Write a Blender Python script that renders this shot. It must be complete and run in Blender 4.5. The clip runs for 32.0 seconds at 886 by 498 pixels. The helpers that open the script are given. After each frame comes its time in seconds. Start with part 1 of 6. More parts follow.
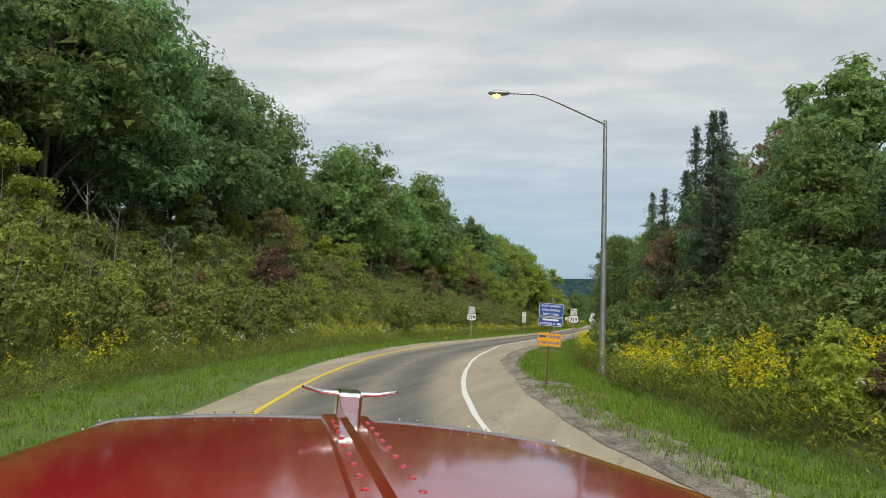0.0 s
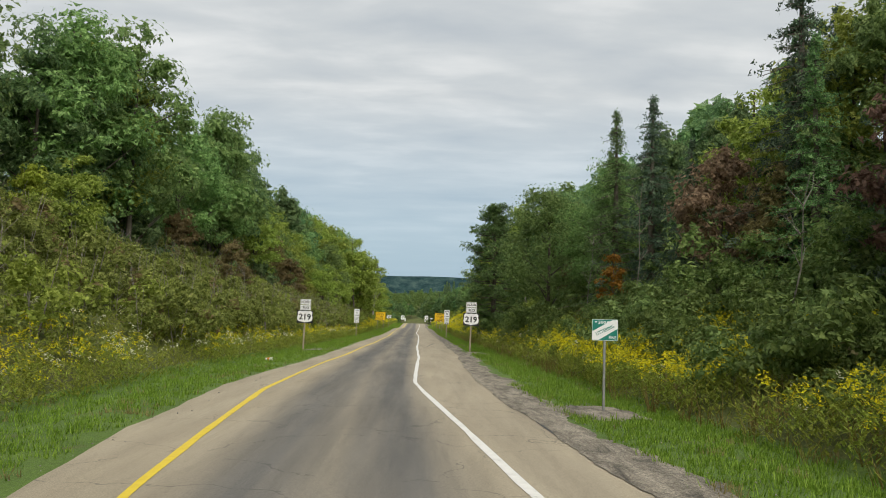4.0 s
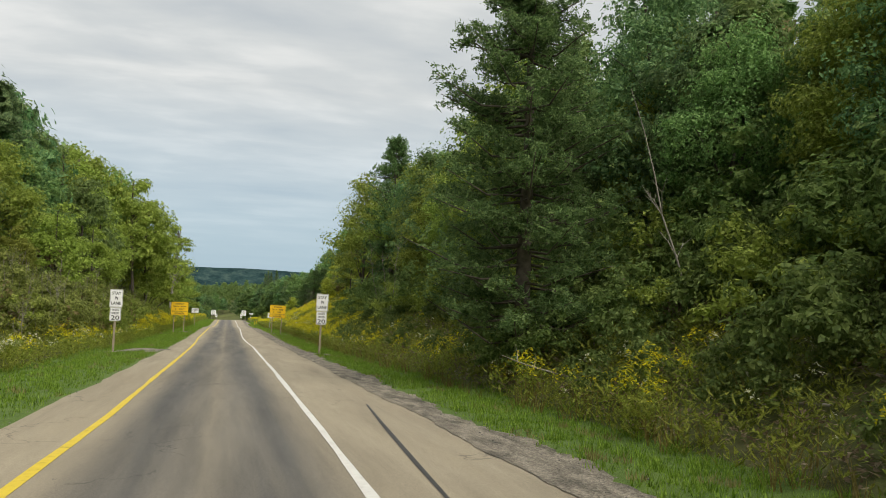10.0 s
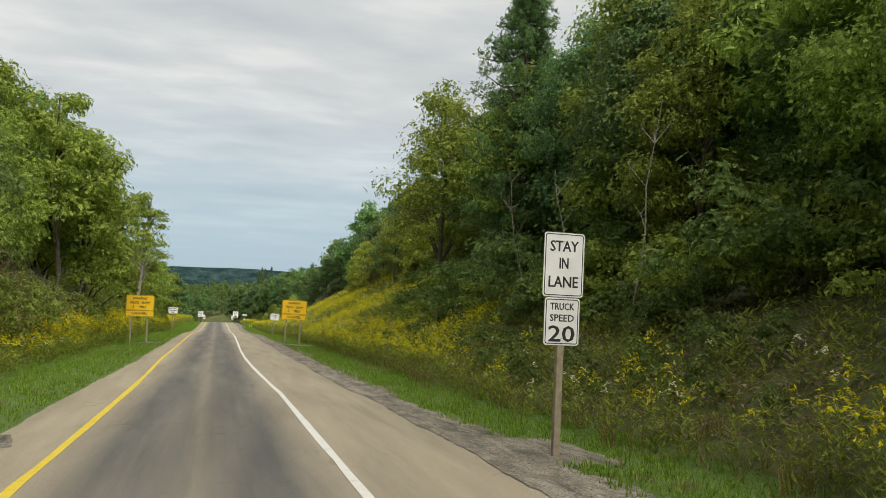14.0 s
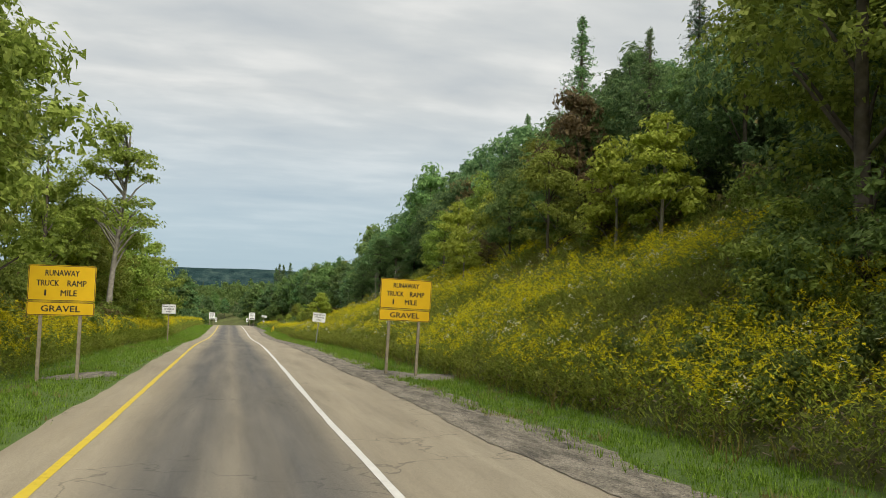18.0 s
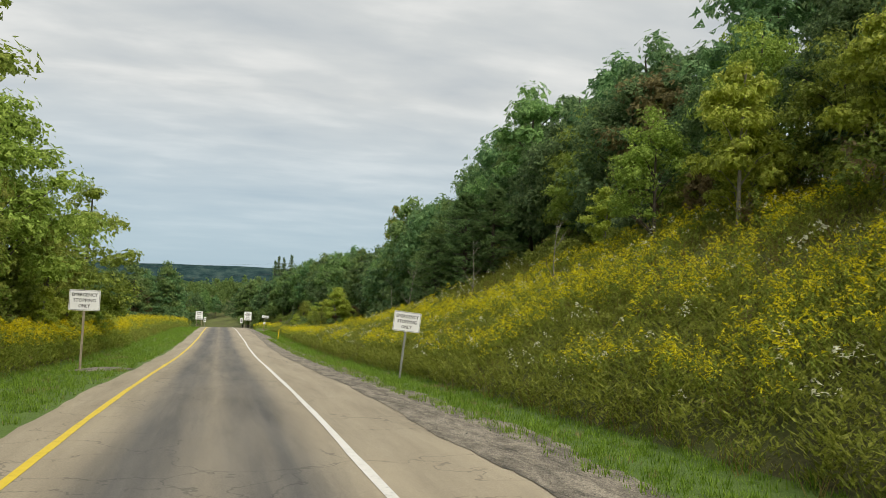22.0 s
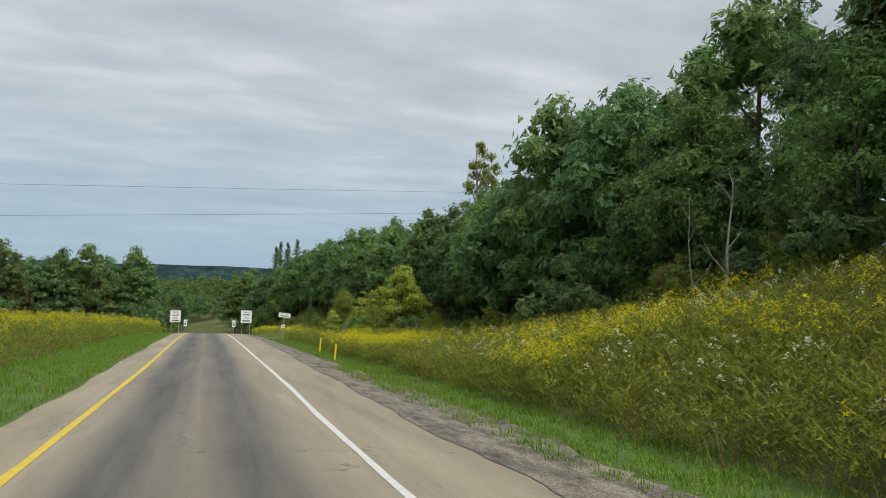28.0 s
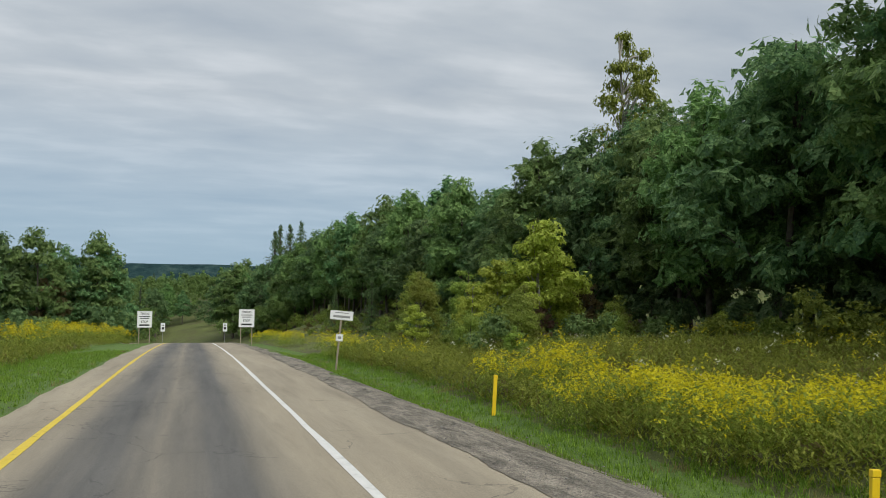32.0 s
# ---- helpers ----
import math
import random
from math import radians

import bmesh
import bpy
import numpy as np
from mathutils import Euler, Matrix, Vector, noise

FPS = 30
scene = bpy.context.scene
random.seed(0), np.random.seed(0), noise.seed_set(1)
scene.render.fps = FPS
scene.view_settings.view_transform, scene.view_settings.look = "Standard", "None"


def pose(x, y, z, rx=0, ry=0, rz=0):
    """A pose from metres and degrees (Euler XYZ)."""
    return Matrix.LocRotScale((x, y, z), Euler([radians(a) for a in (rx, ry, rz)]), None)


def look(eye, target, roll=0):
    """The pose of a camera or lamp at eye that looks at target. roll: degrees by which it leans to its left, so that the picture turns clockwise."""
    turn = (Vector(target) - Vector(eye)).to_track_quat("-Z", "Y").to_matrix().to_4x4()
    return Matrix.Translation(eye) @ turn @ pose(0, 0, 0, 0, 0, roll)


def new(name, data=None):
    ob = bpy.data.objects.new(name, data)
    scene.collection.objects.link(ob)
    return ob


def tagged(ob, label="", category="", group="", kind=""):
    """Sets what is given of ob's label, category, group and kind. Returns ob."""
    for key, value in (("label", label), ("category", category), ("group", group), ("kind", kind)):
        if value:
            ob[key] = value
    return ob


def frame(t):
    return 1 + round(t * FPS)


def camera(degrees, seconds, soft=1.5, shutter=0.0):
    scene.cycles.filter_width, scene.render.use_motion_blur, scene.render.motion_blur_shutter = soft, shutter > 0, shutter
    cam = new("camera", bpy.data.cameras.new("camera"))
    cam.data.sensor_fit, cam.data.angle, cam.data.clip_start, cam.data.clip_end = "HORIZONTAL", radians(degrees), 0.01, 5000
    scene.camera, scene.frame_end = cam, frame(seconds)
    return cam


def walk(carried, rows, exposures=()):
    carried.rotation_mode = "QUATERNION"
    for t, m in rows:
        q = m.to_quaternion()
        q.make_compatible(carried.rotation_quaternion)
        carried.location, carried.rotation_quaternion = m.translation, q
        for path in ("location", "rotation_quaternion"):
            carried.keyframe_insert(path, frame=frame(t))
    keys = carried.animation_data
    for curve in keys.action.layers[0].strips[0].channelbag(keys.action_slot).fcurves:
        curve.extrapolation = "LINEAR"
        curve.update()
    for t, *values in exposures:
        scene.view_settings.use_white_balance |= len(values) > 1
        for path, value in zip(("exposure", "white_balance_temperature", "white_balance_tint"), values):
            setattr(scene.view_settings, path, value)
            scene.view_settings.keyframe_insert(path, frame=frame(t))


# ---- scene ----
cam = camera(57.6, 32.0, 0.8)
PATH = [
    (0.0, (9.127, -113.720, 5.596), (6.929, -103.977, 6.100), 1.36),
    (0.5, (7.882, -110.251, 5.479), (5.908, -100.462, 6.016), 1.34),
    (1.0, (6.668, -106.791, 5.364), (4.980, -96.951, 5.925), 1.31),
    (1.5, (5.548, -103.297, 5.248), (4.183, -93.408, 5.830), 1.28),
    (2.0, (4.535, -99.746, 5.130), (3.594, -89.809, 5.734), 1.26),
    (2.5, (3.636, -96.121, 5.014), (2.924, -86.165, 5.627), 1.28),
    (3.0, (2.813, -92.419, 4.896), (2.565, -82.441, 5.518), 0.79),
    (3.5, (2.030, -88.638, 4.769), (2.066, -78.654, 5.337), 1.17),
    (5.5, (0.443, -72.249, 4.205), (1.619, -62.333, 4.732), 1.35),
    (6.0, (0.284, -68.219, 4.074), (1.685, -58.332, 4.613), 1.40),
    (6.5, (0.179, -64.177, 3.932), (1.793, -54.323, 4.463), 1.55),
    (7.0, (0.114, -60.140, 3.779), (1.959, -50.326, 4.313), 1.70),
    (7.5, (0.068, -56.092, 3.629), (2.082, -46.311, 4.161), 1.74),
    (8.0, (0.017, -52.023, 3.481), (2.185, -42.277, 4.047), 1.98),
    (8.5, (-0.031, -47.994, 3.335), (2.302, -38.288, 3.919), 2.32),
    (9.0, (-0.029, -44.153, 3.188), (2.474, -34.488, 3.761), 2.06),
    (9.5, (0.017, -40.469, 3.035), (2.543, -30.811, 3.617), 2.26),
    (10.0, (0.036, -36.687, 2.882), (2.582, -27.034, 3.455), 2.27),
    (10.5, (0.024, -32.717, 2.750), (2.580, -23.067, 3.337), 2.27),
    (11.0, (0.025, -28.655, 2.627), (2.518, -18.988, 3.210), 2.45),
    (11.5, (0.050, -24.589, 2.486), (2.662, -14.955, 3.083), 2.58),
    (12.0, (0.083, -20.588, 2.335), (2.760, -10.970, 2.907), 2.30),
    (12.5, (0.104, -16.703, 2.183), (2.756, -7.078, 2.755), 2.29),
    (13.0, (0.109, -12.928, 2.038), (2.602, -3.261, 2.616), 2.55),
    (13.5, (0.105, -9.189, 1.903), (2.727, 0.444, 2.474), 2.18),
    (14.0, (0.076, -5.439, 1.759), (2.743, 4.181, 2.346), 2.00),
    (14.5, (0.012, -1.664, 1.605), (2.569, 7.987, 2.177), 1.97),
    (16.5, (-0.152, 13.730, 0.926), (2.416, 23.375, 1.538), 1.37),
    (17.0, (-0.186, 17.622, 0.826), (2.437, 27.253, 1.438), 1.48),
    (17.5, (-0.229, 21.533, 0.717), (2.414, 31.159, 1.319), 1.49),
    (18.0, (-0.271, 25.525, 0.594), (2.271, 35.178, 1.187), 1.47),
    (18.5, (-0.279, 29.659, 0.471), (2.368, 39.283, 1.077), 1.79),
    (19.0, (-0.239, 33.898, 0.355), (2.358, 43.535, 0.972), 1.68),
    (19.5, (-0.182, 38.135, 0.244), (2.425, 47.769, 0.861), 1.78),
    (20.0, (-0.148, 42.340, 0.129), (2.553, 51.948, 0.750), 1.90),
    (20.5, (-0.142, 46.538, 0.006), (2.392, 56.192, 0.624), 1.86),
    (21.0, (-0.129, 50.744, -0.116), (2.473, 60.379, 0.501), 1.78),
    (21.5, (-0.093, 54.964, -0.230), (2.550, 64.590, 0.377), 2.09),
    (22.0, (-0.048, 59.184, -0.348), (2.574, 68.814, 0.269), 2.08),
    (22.5, (-0.006, 63.388, -0.474), (2.650, 73.010, 0.133), 1.99),
    (23.0, (0.035, 67.589, -0.599), (2.652, 77.222, 0.012), 1.88),
    (23.5, (0.063, 71.765, -0.716), (2.641, 81.408, -0.104), 1.77),
    (24.0, (0.039, 75.853, -0.831), (2.556, 85.513, -0.244), 1.86),
    (24.5, (-0.036, 79.866, -0.977), (2.541, 89.511, -0.395), 1.77),
    (25.0, (-0.108, 83.886, -1.176), (2.514, 93.518, -0.575), 1.88),
    (25.5, (-0.139, 87.941, -1.398), (2.498, 97.567, -0.776), 1.59),
    (27.5, (0.044, 104.342, -2.204), (2.742, 113.949, -1.547), 1.60),
    (28.0, (-0.030, 108.243, -2.314), (2.753, 117.825, -1.653), 1.72),
    (28.5, (-0.070, 112.310, -2.441), (2.697, 121.898, -1.785), 1.82),
    (29.0, (-0.052, 116.519, -2.560), (2.834, 126.069, -1.880), 1.55),
    (29.5, (0.001, 120.770, -2.666), (2.917, 130.313, -2.007), 1.46),
    (30.0, (0.080, 125.049, -2.782), (3.051, 134.573, -2.103), 1.57),
    (30.5, (0.178, 129.306, -2.892), (3.119, 138.839, -2.207), 1.26),
    (31.0, (0.276, 133.461, -2.966), (3.043, 143.046, -2.285), 1.22),
    (31.5, (0.317, 137.487, -3.003), (3.174, 147.048, -2.353), 0.84),
    (32.0, (0.247, 141.433, -3.029), (3.207, 150.965, -2.405), 0.67),
]
EXPOSURES = [(0.0, 0.18, 6550, 10), (4.0, 0.20, 6650, 10), (7.0, 0.26, 6700, 10), (12.0, 0.25, 6850, 10), (24.0, 0.22, 6850, 10), (28.0, 0.04, 6350, 10), (32.0, -0.04, 6230, 10)]
walk(cam, [(t, look(eye, target, roll)) for t, eye, target, roll in PATH], EXPOSURES)
SKY_STRENGTH = 0.9
SUN_STRENGTH, SUN_ANGLE, SUN_ELEVATION, SUN_AZIMUTH = 2.8, 50.0, 50.0, 160.0

# ---------------------------------------------------------------- world and sun
world = bpy.data.worlds.new("overcast_sky")
scene.world = world
world.use_nodes = True
wn, wl = world.node_tree.nodes, world.node_tree.links
wn.clear()


def wnode(kind, **kw):
    n = wn.new(kind)
    for k, v in kw.items():
        n.inputs[k].default_value = v
    return n


w_out = wn.new("ShaderNodeOutputWorld")
w_bg = wn.new("ShaderNodeBackground")
w_bg.inputs["Strength"].default_value = SKY_STRENGTH
w_tc = wn.new("ShaderNodeTexCoord")
w_sky = wn.new("ShaderNodeTexSky")
w_sky.sky_type = "NISHITA"
w_sky.sun_disc = False
w_sky.sun_elevation, w_sky.sun_rotation = radians(SUN_ELEVATION), radians(SUN_AZIMUTH)
w_gain = wn.new("ShaderNodeVectorMath")
w_gain.operation = "SCALE"
w_gain.inputs["Scale"].default_value = 0.09 / SKY_STRENGTH
wl.new(w_sky.outputs[0], w_gain.inputs[0])
w_sep = wn.new("ShaderNodeSeparateXYZ")
wl.new(w_tc.outputs["Generated"], w_sep.inputs[0])
# cloud deck: directions laid onto a flat layer overhead
w_z = wn.new("ShaderNodeMath"); w_z.operation = "MAXIMUM"; w_z.inputs[1].default_value = 0.0
wl.new(w_sep.outputs["Z"], w_z.inputs[0])
w_za = wn.new("ShaderNodeMath"); w_za.operation = "ADD"; w_za.inputs[1].default_value = 0.10
wl.new(w_z.outputs[0], w_za.inputs[0])
w_dx = wn.new("ShaderNodeMath"); w_dx.operation = "DIVIDE"
wl.new(w_sep.outputs["X"], w_dx.inputs[0]); wl.new(w_za.outputs[0], w_dx.inputs[1])
w_dy = wn.new("ShaderNodeMath"); w_dy.operation = "DIVIDE"
wl.new(w_sep.outputs["Y"], w_dy.inputs[0]); wl.new(w_za.outputs[0], w_dy.inputs[1])
w_cb = wn.new("ShaderNodeCombineXYZ")
wl.new(w_dx.outputs[0], w_cb.inputs[0]); wl.new(w_dy.outputs[0], w_cb.inputs[1])
w_map = wn.new("ShaderNodeMapping")
w_map.inputs["Scale"].default_value = (0.80, 1.35, 1.0)
w_map.inputs["Rotation"].default_value = (0, 0, radians(12))
wl.new(w_cb.outputs[0], w_map.inputs[0])
w_n1 = wnode("ShaderNodeTexNoise", Scale=0.75, Detail=5.0, Roughness=0.50, Distortion=0.2)
w_n2 = wnode("ShaderNodeTexNoise", Scale=2.4, Detail=5.0, Roughness=0.52, Distortion=0.2)
wl.new(w_map.outputs[0], w_n1.inputs["Vector"]); wl.new(w_map.outputs[0], w_n2.inputs["Vector"])
w_mix = wn.new("ShaderNodeMath"); w_mix.operation = "MULTIPLY_ADD"; w_mix.inputs[1].default_value = 0.45
wl.new(w_n2.outputs[0], w_mix.inputs[0])
w_half = wn.new("ShaderNodeMath"); w_half.operation = "MULTIPLY"; w_half.inputs[1].default_value = 0.55
wl.new(w_n1.outputs[0], w_half.inputs[0]); wl.new(w_half.outputs[0], w_mix.inputs[2])
w_ramp = wn.new("ShaderNodeValToRGB")
w_ramp.color_ramp.elements[0].position, w_ramp.color_ramp.elements[0].color = 0.34, (0.50, 0.55, 0.59, 1)
w_ramp.color_ramp.elements[1].position, w_ramp.color_ramp.elements[1].color = 0.64, (0.87, 0.885, 0.875, 1)
e = w_ramp.color_ramp.elements.new(0.50); e.color = (0.65, 0.685, 0.695, 1)
wl.new(w_mix.outputs[0], w_ramp.inputs[0])
# towards the horizon the deck thins to blue-grey haze
w_hz = wn.new("ShaderNodeMapRange")
w_hz.inputs["From Min"].default_value, w_hz.inputs["From Max"].default_value = 0.015, 0.24
wl.new(w_sep.outputs["Z"], w_hz.inputs["Value"])
w_haze = wn.new("ShaderNodeMixRGB")
w_haze.inputs[1].default_value = (0.36, 0.52, 0.66, 1)
wl.new(w_hz.outputs[0], w_haze.inputs[0]); wl.new(w_ramp.outputs[0], w_haze.inputs[2])
w_part = wn.new("ShaderNodeMixRGB")
w_part.inputs[0].default_value = 0.86
wl.new(w_gain.outputs[0], w_part.inputs[1]); wl.new(w_haze.outputs[0], w_part.inputs[2])
wl.new(w_part.outputs[0], w_bg.inputs["Color"]); wl.new(w_bg.outputs[0], w_out.inputs["Surface"])

sun = new("sun", bpy.data.lights.new("sun", "SUN"))
sun.data.energy, sun.data.angle, sun.data.color = SUN_STRENGTH, radians(SUN_ANGLE), (1.0, 0.96, 0.88)
_el, _az = radians(SUN_ELEVATION), radians(SUN_AZIMUTH)
sun.matrix_world = look((0, 0, 60), Vector((0, 0, 60)) - Vector((math.sin(_az) * math.cos(_el), math.cos(_az) * math.cos(_el), math.sin(_el))))


# ---------------------------------------------------------------- materials
def rgba(c):
    return (c[0], c[1], c[2], 1.0)


class Mat:
    """A node material: noise-varied colours on a principled surface."""

    def __init__(self, name, rough=0.7, metal=0.0):
        self.m = bpy.data.materials.new(name)
        self.m.use_nodes = True
        self.n, self.l = self.m.node_tree.nodes, self.m.node_tree.links
        self.p = self.n["Principled BSDF"]
        self.p.inputs["Roughness"].default_value = rough
        self.p.inputs["Metallic"].default_value = metal
        self.tc = self.n.new("ShaderNodeTexCoord")

    def noise(self, scale, detail=4.0, rough=0.55, stretch=None, distortion=0.0):
        t = self.n.new("ShaderNodeTexNoise")
        t.inputs["Scale"].default_value, t.inputs["Detail"].default_value, t.inputs["Roughness"].default_value = scale, detail, rough
        t.inputs["Distortion"].default_value = distortion
        if stretch:
            mp = self.n.new("ShaderNodeMapping")
            mp.inputs["Scale"].default_value = stretch
            self.l.new(self.tc.outputs["Object"], mp.inputs[0])
            self.l.new(mp.outputs[0], t.inputs["Vector"])
        else:
            self.l.new(self.tc.outputs["Object"], t.inputs["Vector"])
        return t.outputs[0]

    def ramp(self, value, stops):
        r = self.n.new("ShaderNodeValToRGB")
        els = r.color_ramp.elements
        els[0].position, els[0].color = stops[0][0], rgba(stops[0][1])
        els[1].position, els[1].color = stops[-1][0], rgba(stops[-1][1])
        for pos, c in stops[1:-1]:
            els.new(pos).color = rgba(c)
        self.l.new(value, r.inputs[0])
        return r.outputs[0]

    def mix(self, fac, a, b, mode="MIX"):
        m = self.n.new("ShaderNodeMixRGB")
        m.blend_type = mode
        for sock, v in ((m.inputs[0], fac), (m.inputs[1], a), (m.inputs[2], b)):
            if isinstance(v, (int, float)):
                sock.default_value = v
            elif isinstance(v, tuple):
                sock.default_value = rgba(v)
            else:
                self.l.new(v, sock)
        return m.outputs[0]

    def maths(self, op, a, b=0.0, clamp=False):
        m = self.n.new("ShaderNodeMath")
        m.operation, m.use_clamp = op, clamp
        for sock, v in ((m.inputs[0], a), (m.inputs[1], b)):
            if isinstance(v, (int, float)):
                sock.default_value = v
            else:
                self.l.new(v, sock)
        return m.outputs[0]

    def axis(self, k):
        s = self.n.new("ShaderNodeSeparateXYZ")
        self.l.new(self.tc.outputs["Object"], s.inputs[0])
        return s.outputs[k]

    def color(self, out):
        self.l.new(out, self.p.inputs["Base Color"])
        return self

    def roughness(self, out):
        self.l.new(out, self.p.inputs["Roughness"])
        return self

    def bump(self, out, strength=0.3, distance=0.02):
        b = self.n.new("ShaderNodeBump")
        b.inputs["Strength"].default_value, b.inputs["Distance"].default_value = strength, distance
        self.l.new(out, b.inputs["Height"])
        self.l.new(b.outputs[0], self.p.inputs["Normal"])
        return self


def simple(name, a, b, scale=6.0, rough=0.6, metal=0.0, bump=0.15, fine=60.0):
    m = Mat(name, rough, metal)
    big = m.noise(scale)
    m.color(m.ramp(big, [(0.3, a), (0.7, b)]))
    m.bump(m.noise(fine, 3.0), bump, 0.004)
    return m.m


def leaf_mat(name, dark, mid, light, accent=None, share=0.0, cells=14.0, cover=0.70, flutter=1.5, swing=1.0, cool=1.0):
    """Foliage: sprays break into single leaves, each with its own tone and tilt, and light comes through."""
    dark, mid, light = (tuple(c * k for c, k in zip(t, (1.16, 1.12, 1.16 * cool))) for t in (dark, mid, light))
    m = Mat(name, 0.55)
    geo = m.n.new("ShaderNodeNewGeometry")
    info = m.n.new("ShaderNodeObjectInfo")
    vor = m.n.new("ShaderNodeTexVoronoi")
    vor.inputs["Scale"].default_value = cells
    m.l.new(m.tc.outputs["Object"], vor.inputs["Vector"])
    sep = m.n.new("ShaderNodeSeparateXYZ")
    m.l.new(vor.outputs["Color"], sep.inputs[0])
    tone = m.maths("ADD", m.maths("MULTIPLY", geo.outputs["Random Per Island"], 0.45), m.maths("MULTIPLY", sep.outputs[0], 0.55))
    col = m.ramp(tone, [(0.18, dark), (0.5, mid), (0.82, light)])
    big = m.noise(0.35, 3.0)
    col = m.mix(m.maths("MULTIPLY", big, 0.35), col, tuple(c * 0.55 for c in mid))
    hsv = m.n.new("ShaderNodeHueSaturation")
    hue = m.n.new("ShaderNodeMapRange")
    hue.inputs["To Min"].default_value, hue.inputs["To Max"].default_value = 0.508 - 0.02 * swing, 0.508 + 0.02 * swing
    m.l.new(info.outputs["Random"], hue.inputs["Value"])
    m.l.new(hue.outputs[0], hsv.inputs["Hue"])
    val = m.n.new("ShaderNodeMapRange")
    val.inputs["To Min"].default_value, val.inputs["To Max"].default_value = 1.0 - 0.25 * swing, 1.0 + 0.25 * swing
    m.l.new(info.outputs["Random"], val.inputs["Value"])
    m.l.new(val.outputs[0], hsv.inputs["Value"])
    m.l.new(col, hsv.inputs["Color"])
    col = hsv.outputs[0]
    if accent:
        pick = m.maths("GREATER_THAN", m.noise(0.9, 2.0), 1.0 - share)
        col = m.mix(pick, col, accent)
    m.color(col)
    tilt = m.n.new("ShaderNodeVectorMath")
    tilt.operation = "MULTIPLY_ADD"
    off = m.n.new("ShaderNodeVectorMath")
    off.operation = "SUBTRACT"
    off.inputs[1].default_value = (0.5, 0.5, 0.5)
    m.l.new(vor.outputs["Color"], off.inputs[0])
    m.l.new(off.outputs[0], tilt.inputs[0])
    tilt.inputs[1].default_value = (flutter, flutter, flutter)
    m.l.new(geo.outputs["Normal"], tilt.inputs[2])
    unit = m.n.new("ShaderNodeVectorMath")
    unit.operation = "NORMALIZE"
    m.l.new(tilt.outputs[0], unit.inputs[0])
    m.l.new(unit.outputs[0], m.p.inputs["Normal"])
    tr = m.n.new("ShaderNodeBsdfTranslucent")
    m.l.new(col, tr.inputs["Color"])
    mx = m.n.new("ShaderNodeMixShader")
    mx.inputs[0].default_value = 0.5
    m.l.new(m.p.outputs[0], mx.inputs[1]); m.l.new(tr.outputs[0], mx.inputs[2])
    out = mx.outputs[0]
    if cover < 1.0:
        hole = m.n.new("ShaderNodeBsdfTransparent")
        cut = m.n.new("ShaderNodeMixShader")
        m.l.new(m.maths("LESS_THAN", vor.outputs["Distance"], cover), cut.inputs[0])
        m.l.new(hole.outputs[0], cut.inputs[1]); m.l.new(out, cut.inputs[2])
        out = cut.outputs[0]
    m.l.new(out, m.n["Material Output"].inputs["Surface"])
    m.p.inputs["Specular IOR Level"].default_value = 0.18
    return m.m


LEAF_OAK = leaf_mat("oak_leaves", (0.095, 0.165, 0.040), (0.190, 0.300, 0.070), (0.350, 0.480, 0.130), cool=1.25)
LEAF_DARK = leaf_mat("maple_leaves", (0.080, 0.150, 0.050), (0.158, 0.272, 0.080), (0.310, 0.440, 0.140), cool=1.25)
LEAF_ASH = leaf_mat("ash_leaves", (0.155, 0.210, 0.032), (0.280, 0.348, 0.060), (0.480, 0.550, 0.125), (0.310, 0.350, 0.085), 0.25)
LEAF_LIME = leaf_mat("young_leaves", (0.250, 0.310, 0.042), (0.420, 0.490, 0.070), (0.620, 0.660, 0.130), swing=0.25)
LEAF_RUST = leaf_mat("turning_leaves", (0.120, 0.104, 0.046), (0.210, 0.172, 0.074), (0.330, 0.262, 0.116))
LEAF_RED = leaf_mat("red_leaves", (0.125, 0.084, 0.060), (0.215, 0.136, 0.096), (0.325, 0.208, 0.145))
LEAF_ORANGE = leaf_mat("orange_leaves", (0.190, 0.080, 0.018), (0.300, 0.150, 0.025), (0.420, 0.230, 0.040))
UNDER = leaf_mat("undergrowth_leaves", (0.080, 0.128, 0.034), (0.160, 0.226, 0.060), (0.275, 0.350, 0.105), (0.205, 0.185, 0.090), 0.26, 15.0, 0.66)
NEEDLE = leaf_mat("pine_needles", (0.075, 0.150, 0.052), (0.150, 0.265, 0.085), (0.290, 0.430, 0.160), None, 0.0, 18.0, 0.54)
NEEDLE_DARK = leaf_mat("spruce_needles", (0.041, 0.072, 0.042), (0.079, 0.124, 0.072), (0.150, 0.203, 0.113), None, 0.0, 18.0, 0.56)
SHRUB = leaf_mat("shrub_leaves", (0.104, 0.143, 0.025), (0.201, 0.248, 0.045), (0.355, 0.397, 0.086), (0.210, 0.165, 0.075), 0.40, 15.0, 0.60)
SCRUB = leaf_mat("scrub_leaves", (0.100, 0.122, 0.028), (0.210, 0.238, 0.056), (0.380, 0.395, 0.110), (0.260, 0.205, 0.094), 0.36, 16.0, 0.66)
WEED = leaf_mat("goldenrod_stalks", (0.125, 0.160, 0.022), (0.245, 0.288, 0.043), (0.425, 0.465, 0.084), (0.225, 0.190, 0.080), 0.30, 30.0, 0.74)
GOLD = leaf_mat("goldenrod_flowers", (0.450, 0.345, 0.011), (0.640, 0.495, 0.016), (0.790, 0.650, 0.038), None, 0.0, 40.0, 0.58)
